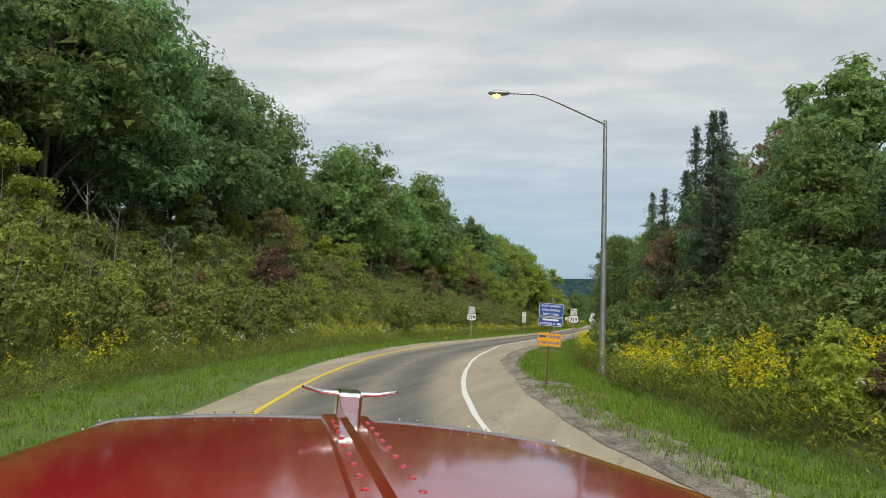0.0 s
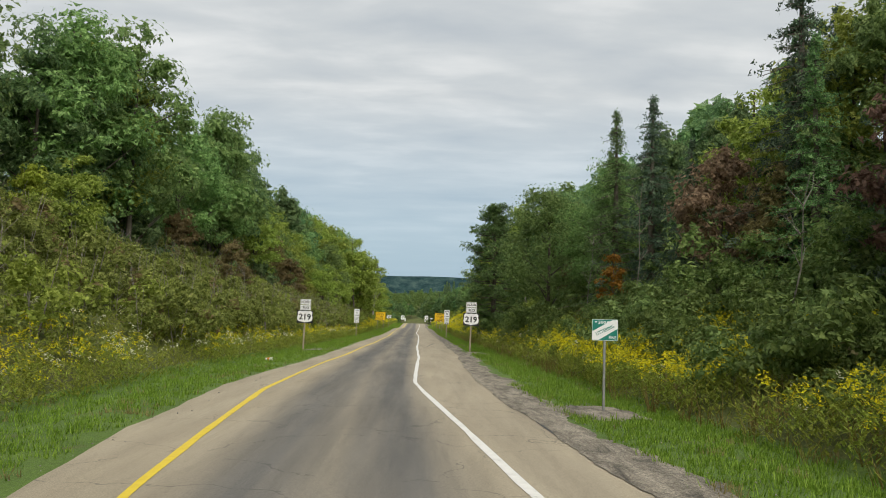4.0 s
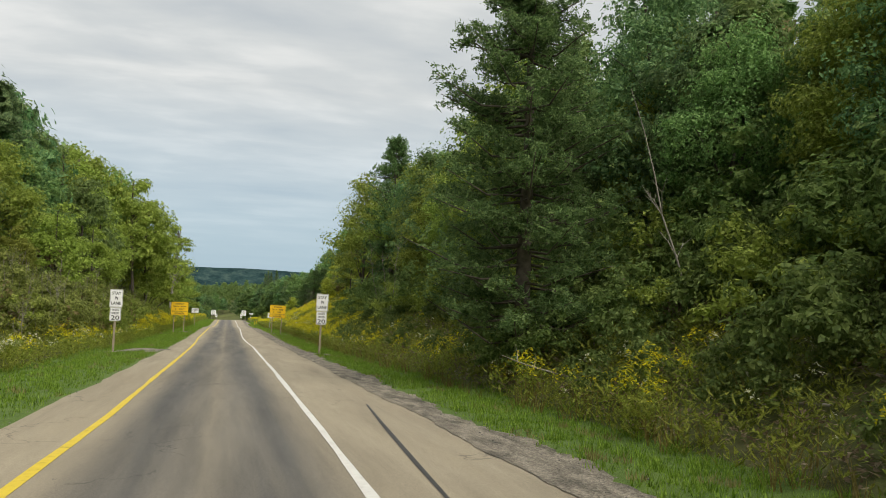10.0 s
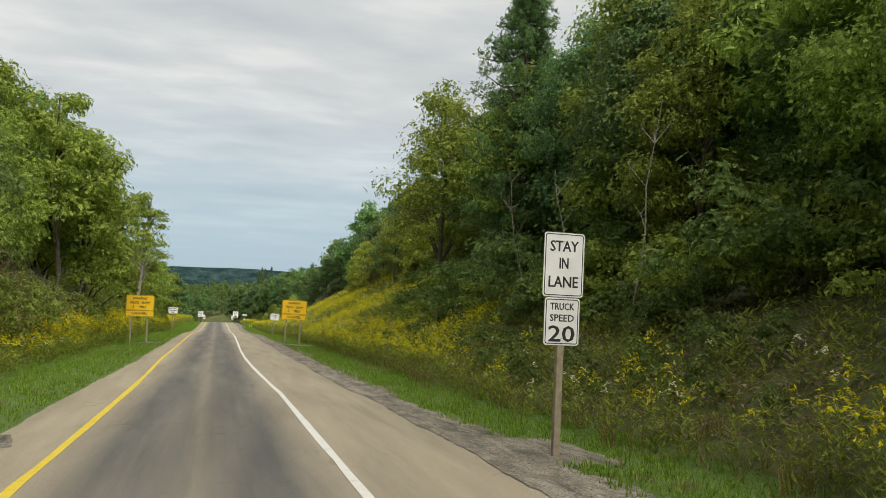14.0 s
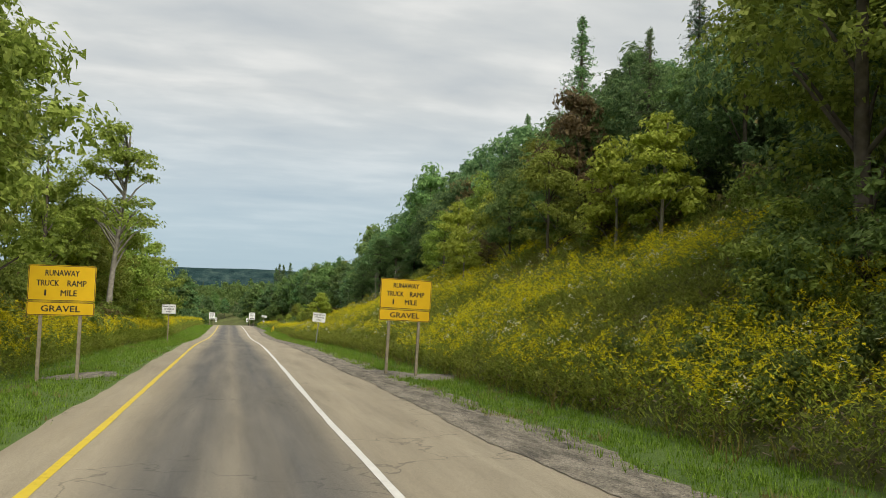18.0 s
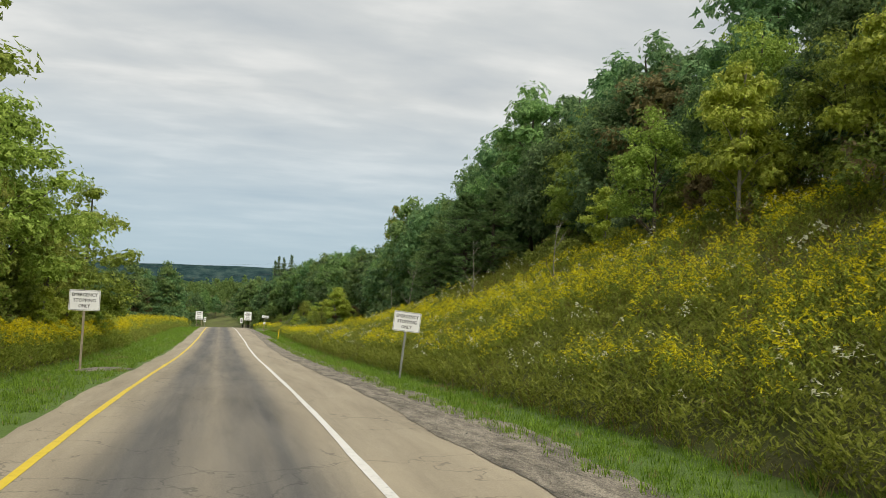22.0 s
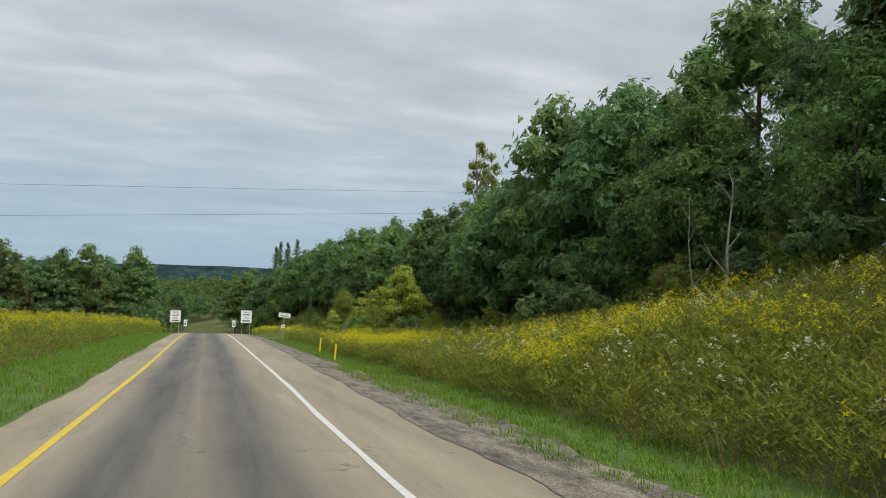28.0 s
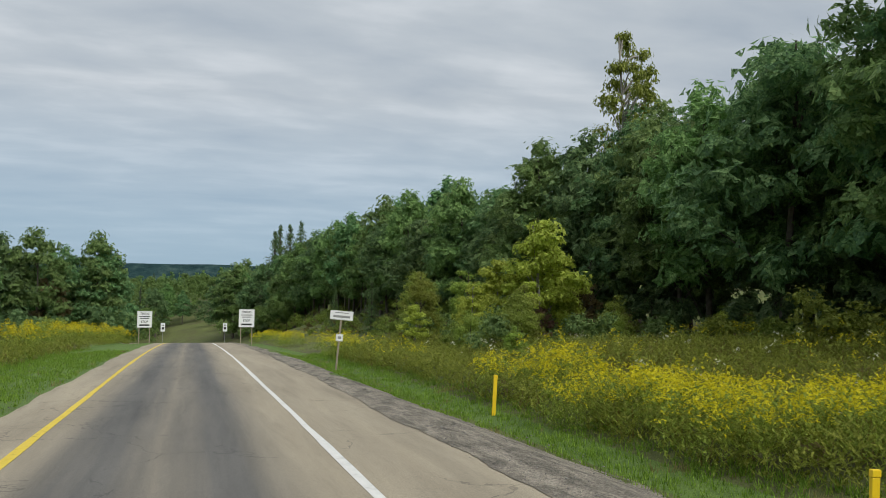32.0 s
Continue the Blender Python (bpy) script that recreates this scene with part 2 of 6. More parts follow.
ASTER = leaf_mat("aster_flowers", (0.560, 0.570, 0.400), (0.700, 0.710, 0.520), (0.820, 0.830, 0.620), None, 0.0, 40.0, 0.80)
GRASS = leaf_mat("verge_grass", (0.118, 0.185, 0.020), (0.200, 0.295, 0.034), (0.310, 0.400, 0.062), (0.330, 0.290, 0.120), 0.36, 30.0, 1.0)
LITTER = leaf_mat("leaf_litter", (0.133, 0.099, 0.068), (0.285, 0.218, 0.148), (0.513, 0.427, 0.314), None, 0.0, 20.0, 0.70)
DRY = leaf_mat("dry_grass", (0.170, 0.140, 0.040), (0.260, 0.215, 0.068), (0.350, 0.300, 0.100), None, 0.0, 30.0, 1.0)
BARK = simple("bark", (0.060, 0.048, 0.036), (0.150, 0.125, 0.100), 5.0, 0.9, 0.0, 0.6, 40.0)
BARK_PALE = simple("pale_bark", (0.190, 0.172, 0.145), (0.360, 0.335, 0.290), 6.0, 0.85, 0.0, 0.5, 40.0)

# ground: earth, leaf litter and low green
g_ = Mat("ground_earth", 0.95)
g_col = g_.ramp(g_.noise(0.22, 6.0, 0.6), [(0.30, (0.105, 0.092, 0.044)), (0.48, (0.118, 0.138, 0.038)), (0.72, (0.155, 0.188, 0.050))])
g_fine = g_.ramp(g_.noise(9.0, 5.0, 0.7), [(0.25, (0.45, 0.42, 0.38)), (0.75, (1.25, 1.25, 1.2))])
g_.color(g_.mix(1.0, g_col, g_fine, "MULTIPLY"))
g_.bump(g_.noise(14.0, 6.0, 0.7), 0.9, 0.06)
GROUND = g_.m

# asphalt: worn pale stone with two dark wheel tracks that follow the lane
a_ = Mat("asphalt", 0.85)
a_uv = a_.n.new("ShaderNodeUVMap"); a_uv.uv_map = "road"
a_sep = a_.n.new("ShaderNodeSeparateXYZ"); a_.l.new(a_uv.outputs[0], a_sep.inputs[0])
a_x = a_sep.outputs[0]
a_wob = a_.maths("MULTIPLY", a_.maths("SUBTRACT", a_.noise(0.07, 3.0), 0.5), 0.3)
a_xx = a_.maths("ADD", a_x, a_wob)


def a_band(centre, width):
    d = a_.maths("ABSOLUTE", a_.maths("SUBTRACT", a_xx, centre))
    return a_.maths("SUBTRACT", 1.0, a_.maths("DIVIDE", d, width), True)


a_streak = a_.maths("ADD", a_.maths("MULTIPLY", a_.noise(2.2, 4.0, 0.6, (1.0, 0.02, 1.0)), 0.9), 0.50)
a_core = a_.maths("MULTIPLY", a_.maths("MULTIPLY", a_band(-0.12, 1.80), 2.4, True), 0.70)
a_wheel = a_.maths("MULTIPLY", a_.maths("MAXIMUM", a_band(-0.92, 0.66), a_band(0.70, 0.66)), 0.38)
a_mid = a_.maths("MULTIPLY", a_band(-0.10, 0.18), 0.20)
a_tr = a_.maths("SUBTRACT", a_.maths("ADD", a_core, a_wheel), a_mid, True)
a_tr = a_.maths("MULTIPLY", a_tr, a_streak, True)
a_pale = a_.ramp(a_.noise(1.2, 5.0, 0.6, (1.0, 0.10, 1.0)), [(0.3, (0.290, 0.246, 0.176)), (0.7, (0.385, 0.332, 0.240))])
a_dark = a_.ramp(a_.noise(1.5, 4.0, 0.6, (1.0, 0.1, 1.0)), [(0.3, (0.086, 0.083, 0.077)), (0.7, (0.148, 0.140, 0.126))])
a_col = a_.mix(a_tr, a_pale, a_dark)
a_grain = a_.ramp(a_.noise(55.0, 4.0, 0.8), [(0.30, (0.62, 0.62, 0.62)), (0.70, (1.25, 1.25, 1.25))])
a_blot = a_.ramp(a_.noise(2.0, 7.0, 0.7, (1.0, 0.07, 1.0), 0.3), [(0.30, (0.80, 0.80, 0.80)), (0.50, (1.0, 1.0, 1.0)), (0.72, (1.12, 1.11, 1.09))])
a_vor = a_.n.new("ShaderNodeTexVoronoi"); a_vor.feature = "DISTANCE_TO_EDGE"; a_vor.inputs["Scale"].default_value = 0.42
a_wrp = a_.n.new("ShaderNodeVectorMath"); a_wrp.operation = "ADD"
a_wn = a_.n.new("ShaderNodeTexNoise"); a_wn.inputs["Scale"].default_value = 1.6; a_wn.inputs["Detail"].default_value = 5.0
a_.l.new(a_.tc.outputs["Object"], a_wn.inputs["Vector"])
a_.l.new(a_.tc.outputs["Object"], a_wrp.inputs[0]); a_.l.new(a_wn.outputs["Color"], a_wrp.inputs[1])
a_.l.new(a_wrp.outputs[0], a_vor.inputs["Vector"])
a_crk = a_.maths("LESS_THAN", a_vor.outputs["Distance"], 0.006)
a_crk = a_.maths("MULTIPLY", a_crk, a_.maths("GREATER_THAN", a_.noise(0.22, 2.0), 0.52))
a_col = a_.mix(1.0, a_col, a_blot, "MULTIPLY")
a_col = a_.mix(a_.maths("MULTIPLY", a_crk, 0.4), a_col, (0.035, 0.034, 0.032))
a_.color(a_.mix(1.0, a_col, a_grain, "MULTIPLY"))
a_.bump(a_.noise(70.0, 3.0, 0.7), 0.5, 0.006)
ASPHALT = a_.m

k_ = Mat("roadside_grit", 0.95)
k_col = k_.ramp(k_.noise(2.2, 8.0, 0.72, (1.5, 0.40, 1.0), 0.5), [(0.34, (0.080, 0.073, 0.060)), (0.46, (0.190, 0.172, 0.140)), (0.60, (0.320, 0.288, 0.235))])
k_vor = k_.n.new("ShaderNodeTexVoronoi"); k_vor.inputs["Scale"].default_value = 38.0
k_.l.new(k_.tc.outputs["Object"], k_vor.inputs["Vector"])
k_.color(k_.mix(0.65, k_col, k_.ramp(k_vor.outputs["Color"], [(0.2, (0.55, 0.53, 0.50)), (0.8, (1.5, 1.45, 1.38))]), "MULTIPLY"))
k_.bump(k_vor.outputs["Distance"], 0.9, 0.03)
GRAVEL_BED = k_.m
STONE = simple("gravel_stone", (0.150, 0.140, 0.125), (0.330, 0.310, 0.280), 3.0, 0.9, 0.0, 0.5, 40.0)
v_ = Mat("verge_turf", 0.95)
v_col = v_.ramp(v_.noise(0.8, 6.0, 0.65), [(0.28, (0.140, 0.150, 0.046)), (0.40, (0.100, 0.178, 0.027)), (0.75, (0.150, 0.240, 0.038))])
v_.color(v_.mix(1.0, v_col, v_.ramp(v_.noise(25.0, 5.0, 0.75), [(0.25, (0.45, 0.45, 0.42)), (0.75, (1.3, 1.3, 1.25))]), "MULTIPLY"))
v_.bump(v_.noise(40.0, 5.0, 0.7), 0.9, 0.04)
TURF = v_.m
DEADWOOD = simple("dead_wood", (0.160, 0.140, 0.115), (0.340, 0.310, 0.265), 7.0, 0.9, 0.0, 0.5)
TAR = simple("tar", (0.030, 0.029, 0.028), (0.065, 0.062, 0.058), 8.0, 0.6)


def paint_line(name, a, b):
    m = Mat(name, 0.6)
    worn = m.ramp(m.noise(6.0, 6.0, 0.75), [(0.30, tuple(c * 0.55 for c in a)), (0.42, a), (0.75, b)])
    m.color(worn)
    m.bump(m.noise(60.0, 3.0), 0.3, 0.004)
    return m.m


LINE_YELLOW = paint_line("yellow_line_paint", (0.640, 0.470, 0.025), (0.740, 0.560, 0.045))
LINE_WHITE = paint_line("white_line_paint", (0.640, 0.630, 0.590), (0.780, 0.770, 0.730))
SIGN_WHITE = simple("sign_white", (0.740, 0.745, 0.745), (0.820, 0.825, 0.825), 3.0, 0.45, 0.0, 0.02)
SIGN_BLACK = simple("sign_black", (0.016, 0.016, 0.017), (0.030, 0.030, 0.030), 3.0, 0.5, 0.0, 0.02)
SIGN_YELLOW = simple("sign_yellow", (0.740, 0.450, 0.008), (0.820, 0.510, 0.012), 2.5, 0.45, 0.0, 0.02)
SIGN_AMBER = simple("sign_amber", (0.740, 0.330, 0.008), (0.800, 0.380, 0.012), 2.5, 0.45, 0.0, 0.02)
SIGN_BLUE = simple("sign_blue", (0.014, 0.060, 0.300), (0.022, 0.085, 0.360), 2.5, 0.4, 0.0, 0.02)
SIGN_GREEN = simple("sign_green", (0.008, 0.170, 0.130), (0.014, 0.220, 0.170), 2.5, 0.4, 0.0, 0.02)
POST_WOOD = simple("weathered_post", (0.210, 0.175, 0.120), (0.350, 0.300, 0.215), 9.0, 0.85, 0.0, 0.4)
POST_STEEL = simple("galvanised_post", (0.260, 0.265, 0.260), (0.400, 0.405, 0.400), 12.0, 0.5, 0.6, 0.1)
POST_BROWN = simple("rusty_post", (0.110, 0.050, 0.028), (0.180, 0.085, 0.045), 14.0, 0.8, 0.2, 0.3)
ALUMINIUM = simple("aluminium_pole", (0.300, 0.310, 0.320), (0.440, 0.450, 0.460), 3.0, 0.45, 0.7, 0.05)
YELLOW_PLASTIC = simple("yellow_marker", (0.760, 0.500, 0.010), (0.840, 0.580, 0.015), 4.0, 0.5, 0.0, 0.03)
CABLE = simple("cable", (0.060, 0.060, 0.064), (0.110, 0.110, 0.115), 4.0, 0.6)
CHROME = simple("chrome", (0.720, 0.720, 0.730), (0.820, 0.820, 0.830), 3.0, 0.12, 1.0, 0.02)
TRIM_GREY = simple("dull_metal_trim", (0.120, 0.140, 0.150), (0.220, 0.240, 0.250), 12.0, 0.5, 0.3, 0.1)
RUBBER = simple("tyre_rubber", (0.016, 0.016, 0.016), (0.030, 0.030, 0.030), 8.0, 0.85)
PAPER = simple("litter_paper", (0.560, 0.540, 0.500), (0.700, 0.680, 0.640), 12.0, 0.7)
ORANGE = simple("litter_orange", (0.640, 0.180, 0.020), (0.740, 0.240, 0.030), 12.0, 0.7)
r_ = Mat("red_paint", 0.16)
r_.color(r_.ramp(r_.noise(3.0, 6.0, 0.6), [(0.3, (0.310, 0.008, 0.014)), (0.7, (0.370, 0.012, 0.020))]))
r_.roughness(r_.ramp(r_.noise(9.0, 6.0, 0.7), [(0.3, (0.09, 0.09, 0.09)), (0.8, (0.22, 0.22, 0.22))]))
r_.p.inputs["Coat Weight"].default_value = 0.6
r_.p.inputs["Coat Roughness"].default_value = 0.06
RED_PAINT = r_.m
lamp_m = Mat("lamp_lens", 0.3)
lamp_m.p.inputs["Base Color"].default_value = (0.8, 0.7, 0.4, 1)
lamp_m.p.inputs["Emission Color"].default_value = (1.0, 0.66, 0.20, 1)
lamp_m.p.inputs["Emission Strength"].default_value = 1.6
LAMP = lamp_m.m
# far forest: the blue haze of distance is painted into the tree colours
h_ = Mat("hazed_wooded_ridge", 1.0)
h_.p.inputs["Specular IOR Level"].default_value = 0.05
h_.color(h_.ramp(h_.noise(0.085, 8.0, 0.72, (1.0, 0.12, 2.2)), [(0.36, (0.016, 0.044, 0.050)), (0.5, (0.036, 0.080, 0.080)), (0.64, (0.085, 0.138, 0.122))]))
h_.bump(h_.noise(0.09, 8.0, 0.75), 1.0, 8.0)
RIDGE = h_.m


# ---------------------------------------------------------------- mesh helpers
def mesh_from(verts, faces, name="mesh", mats=(), index=None, smooth=False):
    """A mesh from arrays: verts (n, 3), faces all with the same number of corners."""
    me = bpy.data.meshes.new(name)
    v = np.asarray(verts, np.float32)
    f = np.asarray(faces, np.int32)
    k = f.shape[1]
    me.vertices.add(len(v)); me.vertices.foreach_set("co", v.ravel())
    me.loops.add(f.size); me.loops.foreach_set("vertex_index", f.ravel())
    me.polygons.add(len(f)); me.polygons.foreach_set("loop_start", np.arange(0, f.size, k, dtype=np.int32))
    me.polygons.foreach_set("loop_total", np.full(len(f), k, np.int32))
    for m in mats:
        me.materials.append(m)
    if index is not None:
        me.polygons.foreach_set("material_index", np.asarray(index, np.int32))
    if smooth:
        me.polygons.foreach_set("use_smooth", np.ones(len(f), bool))
    me.update(calc_edges=True)
    return me


def part(name, data, mat, parent, label=""):
    """Link a bmesh or a mesh as one mesh object under a thing or a part."""
    if isinstance(data, bmesh.types.BMesh):
        me = bpy.data.meshes.new(name)
        data.to_mesh(me); data.free()
    else:
        me = data
    if mat and not me.materials:
        me.materials.append(mat)
    ob = new(name, me)
    ob.parent = parent
    if label:
        tagged(ob, label)
    return ob


def thing(name, m, label, category, group="", kind=""):
    ob = new(name)
    ob.empty_display_size = 0.2
    ob.matrix_basis = m
    return tagged(ob, label, category, group, kind)


def box(bm, x0, x1, y0, y1, z0, z1, bevel=0.0):
    r = bmesh.ops.create_cube(bm, size=1.0, matrix=Matrix.Translation(((x0 + x1) / 2, (y0 + y1) / 2, (z0 + z1) / 2)) @ Matrix.Diagonal((x1 - x0, y1 - y0, z1 - z0, 1)))
    if bevel:
        edges = list({e for v in r["verts"] for e in v.link_edges})
        bmesh.ops.bevel(bm, geom=edges, offset=bevel, segments=2, affect="EDGES", profile=0.5)
    return bm


def boxed(*a, bevel=0.0):
    return box(bmesh.new(), *a, bevel=bevel)


def rounded(w, h, r, n=5, cx=0.0, cz=0.0):
    """The outline of a rounded rectangle, anticlockwise."""
    pts = []
    for sx, sz, a0 in ((1, -1, -90), (1, 1, 0), (-1, 1, 90), (-1, -1, 180)):
        for i in range(n):
            a = radians(a0 + 90 * i / (n - 1))
            pts.append((cx + sx * (w / 2 - r) + r * math.cos(a), cz + sz * (h / 2 - r) + r * math.sin(a)))
    return pts


def plate(pts, y0, y1):
    """A flat plate with that outline in x and z, from y0 (front) to y1 (back)."""
    bm = bmesh.new()
    a = [bm.verts.new((x, y0, z)) for x, z in pts]
    b = [bm.verts.new((x, y1, z)) for x, z in pts]
    bm.faces.new(a)
    bm.faces.new(b[::-1])
    for i in range(len(pts)):
        j = (i + 1) % len(pts)
        bm.faces.new((a[j], a[i], b[i], b[j]))
    bmesh.ops.recalc_face_normals(bm, faces=bm.faces)
    return bm


def ring(outer, inner, y0, y1):
    """A flat band between two outlines with as many points."""
    bm = bmesh.new()
    n = len(outer)
    rows = [[bm.verts.new((x, y, z)) for x, z in pts] for pts, y in ((outer, y0), (inner, y0), (inner, y1), (outer, y1))]
    for k in range(4):
        p, q = rows[k], rows[(k + 1) % 4]
        for i in range(n):
            j = (i + 1) % n
            bm.faces.new((p[i], p[j], q[j], q[i]))
    bmesh.ops.recalc_face_normals(bm, faces=bm.faces)
    return bm


def tube_arrays(points, radii, sides=6):
    """Vertices and quads of a tapered tube along points."""
    pts = np.asarray(points, float)
    v, f = [], []
    for i, p in enumerate(pts):
        d = pts[min(i + 1, len(pts) - 1)] - pts[max(i - 1, 0)]
        d /= np.linalg.norm(d) + 1e-9
        a = np.cross(d, (0.3, 1.0, 0.1) if abs(d[2]) > 0.7 else (0, 0, 1.0))
        a /= np.linalg.norm(a) + 1e-9
        b = np.cross(d, a)
        for k in range(sides):
            t = 2 * math.pi * k / sides
            v.append(p + radii[i] * (math.cos(t) * a + math.sin(t) * b))
        if i:
            o = (i - 1) * sides
            for k in range(sides):
                f.append((o + k, o + (k + 1) % sides, o + sides + (k + 1) % sides, o + sides + k))
    return np.array(v), np.array(f, int)


def tube(points, radii, sides=8, name="tube", mat=None):
    v, f = tube_arrays(points, radii, sides)
    return mesh_from(v, f, name, [mat] if mat else [], smooth=True)


def join_arrays(items):
    vs, fs, o = [], [], 0
    for v, f in items:
        vs.append(v); fs.append(f + o); o += len(v)
    return np.concatenate(vs), np.concatenate(fs)


def text_mesh(body, height, width=None, bold=0.0):
    """Raised letters in the x-z plane, centred, facing -y."""
    cu = bpy.data.curves.new("lettering", "FONT")
    cu.body, cu.align_x, cu.align_y = body, "CENTER", "CENTER"
    cu.extrude, cu.resolution_u = 0.0008, 2
    ob = bpy.data.objects.new("lettering", cu)
    scene.collection.objects.link(ob)
    me = bpy.data.meshes.new_from_object(ob.evaluated_get(bpy.context.evaluated_depsgraph_get()))
    bpy.data.objects.remove(ob)
    bpy.data.curves.remove(cu)
    co = np.array([v.co for v in me.vertices])
    lo, hi = co.min(0), co.max(0)
    s = height / (hi[1] - lo[1])
    sx = s if width is None else width / (hi[0] - lo[0])
    mid = (lo + hi) / 2
    for v in me.vertices:
        x, y, z = v.co
        v.co = ((x - mid[0]) * sx, -z, (y - mid[1]) * s)
    if not bold:
        return me
    # thicker strokes: the letters laid over themselves a little to each side
    v0 = np.array([v.co for v in me.vertices])
    polys = [tuple(f.vertices) for f in me.polygons]
    vs, fs = [], []
    for k, (dx, dz) in enumerate(((-bold, 0.0), (bold, 0.0), (0.0, -bold * 0.6), (0.0, bold * 0.6))):
        vs.append(v0 + (dx * height, -0.00015 * k, dz * height))
        fs += [tuple(i + k * len(v0) for i in f) for f in polys]
    out = bpy.data.meshes.new("lettering")
    out.from_pydata(np.concatenate(vs).tolist(), [], fs)
    bpy.data.meshes.remove(me)
    return out


# ---------------------------------------------------------------- the lie of the land
PROFILE_Y = [-600, -200, -150, -114, -107, -99.5, -92, -85, -72, -44, -20, 0, 25, 50, 80, 104, 125, 141, 180, 215, 240, 270, 300, 340, 450, 600, 900, 2600]
PROFILE_Z = [14, 6.4, 4.95, 3.87, 3.63, 3.39, 3.15, 2.93, 2.47, 1.44, 0.59, -0.20, -1.15, -1.87, -2.75, -3.92, -4.53, -4.85, -5.72, -7.05, -8.4, -10.3, -12.4, -13.4, -14.0, -18, -32, -38]


def road_z(y):
    """Height of the road along its length, smoothed."""
    y = np.asarray(y, float)
    return sum(w * np.interp(y + o, PROFILE_Y, PROFILE_Z) for o, w in ((-14, 0.12), (-7, 0.22), (0, 0.32), (7, 0.22), (14, 0.12)))


BEND_Y = [-170, -128, -121, -114, -107, -100, -92.5, -84, -76, -65, -55, -40]
BEND_X = [32.0, 14.9, 11.9, 9.2, 6.72, 4.58, 2.80, 1.33, 0.60, 0.17, 0.03, 0.0]


def road_x(y):
    """The middle of the driving line: a left bend that runs out into a straight, and a left bend past the brow."""
    y = np.asarray(y, float)
    x = sum(w * np.interp(y + o, BEND_Y, BEND_X) for o, w in ((-4, 0.25), (0, 0.5), (4, 0.25))) + np.clip(-170 - y, 0, None) * 0.42
    w = np.clip(y - 262, 0, 120)
    return x - 0.0042 * w ** 2 - np.clip(y - 382, 0, None) * 1.0


def span(ys, ds):
    return lambda y: np.interp(y, ys, ds)


# where the asphalt ends and where the painted lines run, sideways from the driving line
asphalt_left = span([-110, -86, -78, -72, -62, -45, 200], [-2.85, -2.85, -3.0, -3.4, -3.5, -3.0, -2.9])
asphalt_right = span([-110, -90, -84, -76, -56, -44, -20, 10, 40, 70, 120, 150], [3.75, 3.7, 3.5, 3.3, 3.35, 3.75, 3.7, 3.8, 3.7, 3.65, 3.75, 4.0])
yellow_at = span([-104, -94, -86, -78, -72, -65, -52, -45, -32, -22, -6, 10, 20, 32, 47, 76, 100, 123, 136, 200], [-1.80, -1.78, -1.80, -1.97, -2.15, -2.40, -2.25, -2.02, -1.95, -1.78, -1.80, -1.83, -1.92, -2.10, -2.09, -2.13, -2.05, -1.97, -1.90, -1.95])
white_at = span([-104, -94, -86, -80, -72, -62, -56, -46, -30, -22, -10, 5, 15, 24, 32, 40, 52, 65, 75, 100, 123, 130, 170], [1.95, 2.05, 2.15, 2.05, 1.82, 1.28, 1.40, 1.54, 1.48, 1.56, 1.63, 1.66, 1.68, 1.52, 1.42, 1.45, 1.58, 1.72, 1.78, 1.92, 2.04, 2.13, 2.12])


LEFT_EDGE, RIGHT_EDGE = -3.0, 4.0


def across(x, y):
    """Distance sideways from the driving line."""
    slope = (road_x(y + 0.5) - road_x(y - 0.5))
    return (x - road_x(y)) / np.sqrt(1 + slope ** 2)


def hills(x, y):
    return (np.sin(x * 0.19 + y * 0.07) + np.sin(x * 0.083 - y * 0.113 + 2.0) + np.sin(y * 0.31 + x * 0.041)) / 3.0


def ground_z(x, y):
    x, y = np.asarray(x, float), np.asarray(y, float)
    d = across(x, y)
    z = road_z(y)
    # left bank: a cutting that ends where the field opens
    dl = np.clip(LEFT_EDGE - d, 0, None)
    kl = np.interp(y, [-200, 40, 70, 100, 330, 420], [0.46, 0.46, 0.34, -0.03, -0.03, -0.03])
    rise_l = np.clip(dl - 4.0, 0, None) * kl
    rise_l = np.where(rise_l > 9, 9 + (rise_l - 9) * 0.35, rise_l)
    # right bank
    dr = np.clip(d - RIGHT_EDGE, 0, None)
    kr = np.interp(y, [-200, -100, -60, 20, 60, 106, 120, 132, 142, 152, 172, 200, 240, 330, 500], [0.10, 0.14, 0.42, 0.52, 0.55, 0.55, 0.36, 0.22, 0.17, 0.08, 0.05, 0.12, 0.26, 0.34, 0.2])
    top = np.interp(y, [-200, 40, 70, 125, 160, 180, 240], [12, 12, 7, 4.6, 4.0, 3.0, 9])
    rise_r = np.clip(dr - 3.0, 0, None) * kr
    rise_r = np.where(rise_r > top, top + (rise_r - top) * 0.30, rise_r)
    rise_r = np.minimum(rise_r, 26 + 0.02 * dr)
    rise_l = np.minimum(rise_l, 24 + 0.02 * dl)
    off = np.clip(np.maximum(dl, dr) - 2.5, 0, 6) / 6
    ditch = -0.14 * np.exp(-((dl - 2.8) / 1.0) ** 2) - 0.10 * np.exp(-((dr - 2.2) / 0.9) ** 2)
    ditch = ditch - np.interp(y, [135, 148, 200, 240], [0, 0.32, 0.3, 0.1]) * np.clip(dr - 0.6, 0, 1.4) / 1.4
    under = -0.07 * ((d > LEFT_EDGE + 0.3) & (d < RIGHT_EDGE - 0.3))
    rough = hills(x, y) * 0.55 * off + hills(x * 5.1, y * 4.7) * 0.10 * off
    return z + rise_l + rise_r + ditch + under + rough - 0.025 * (under == 0)


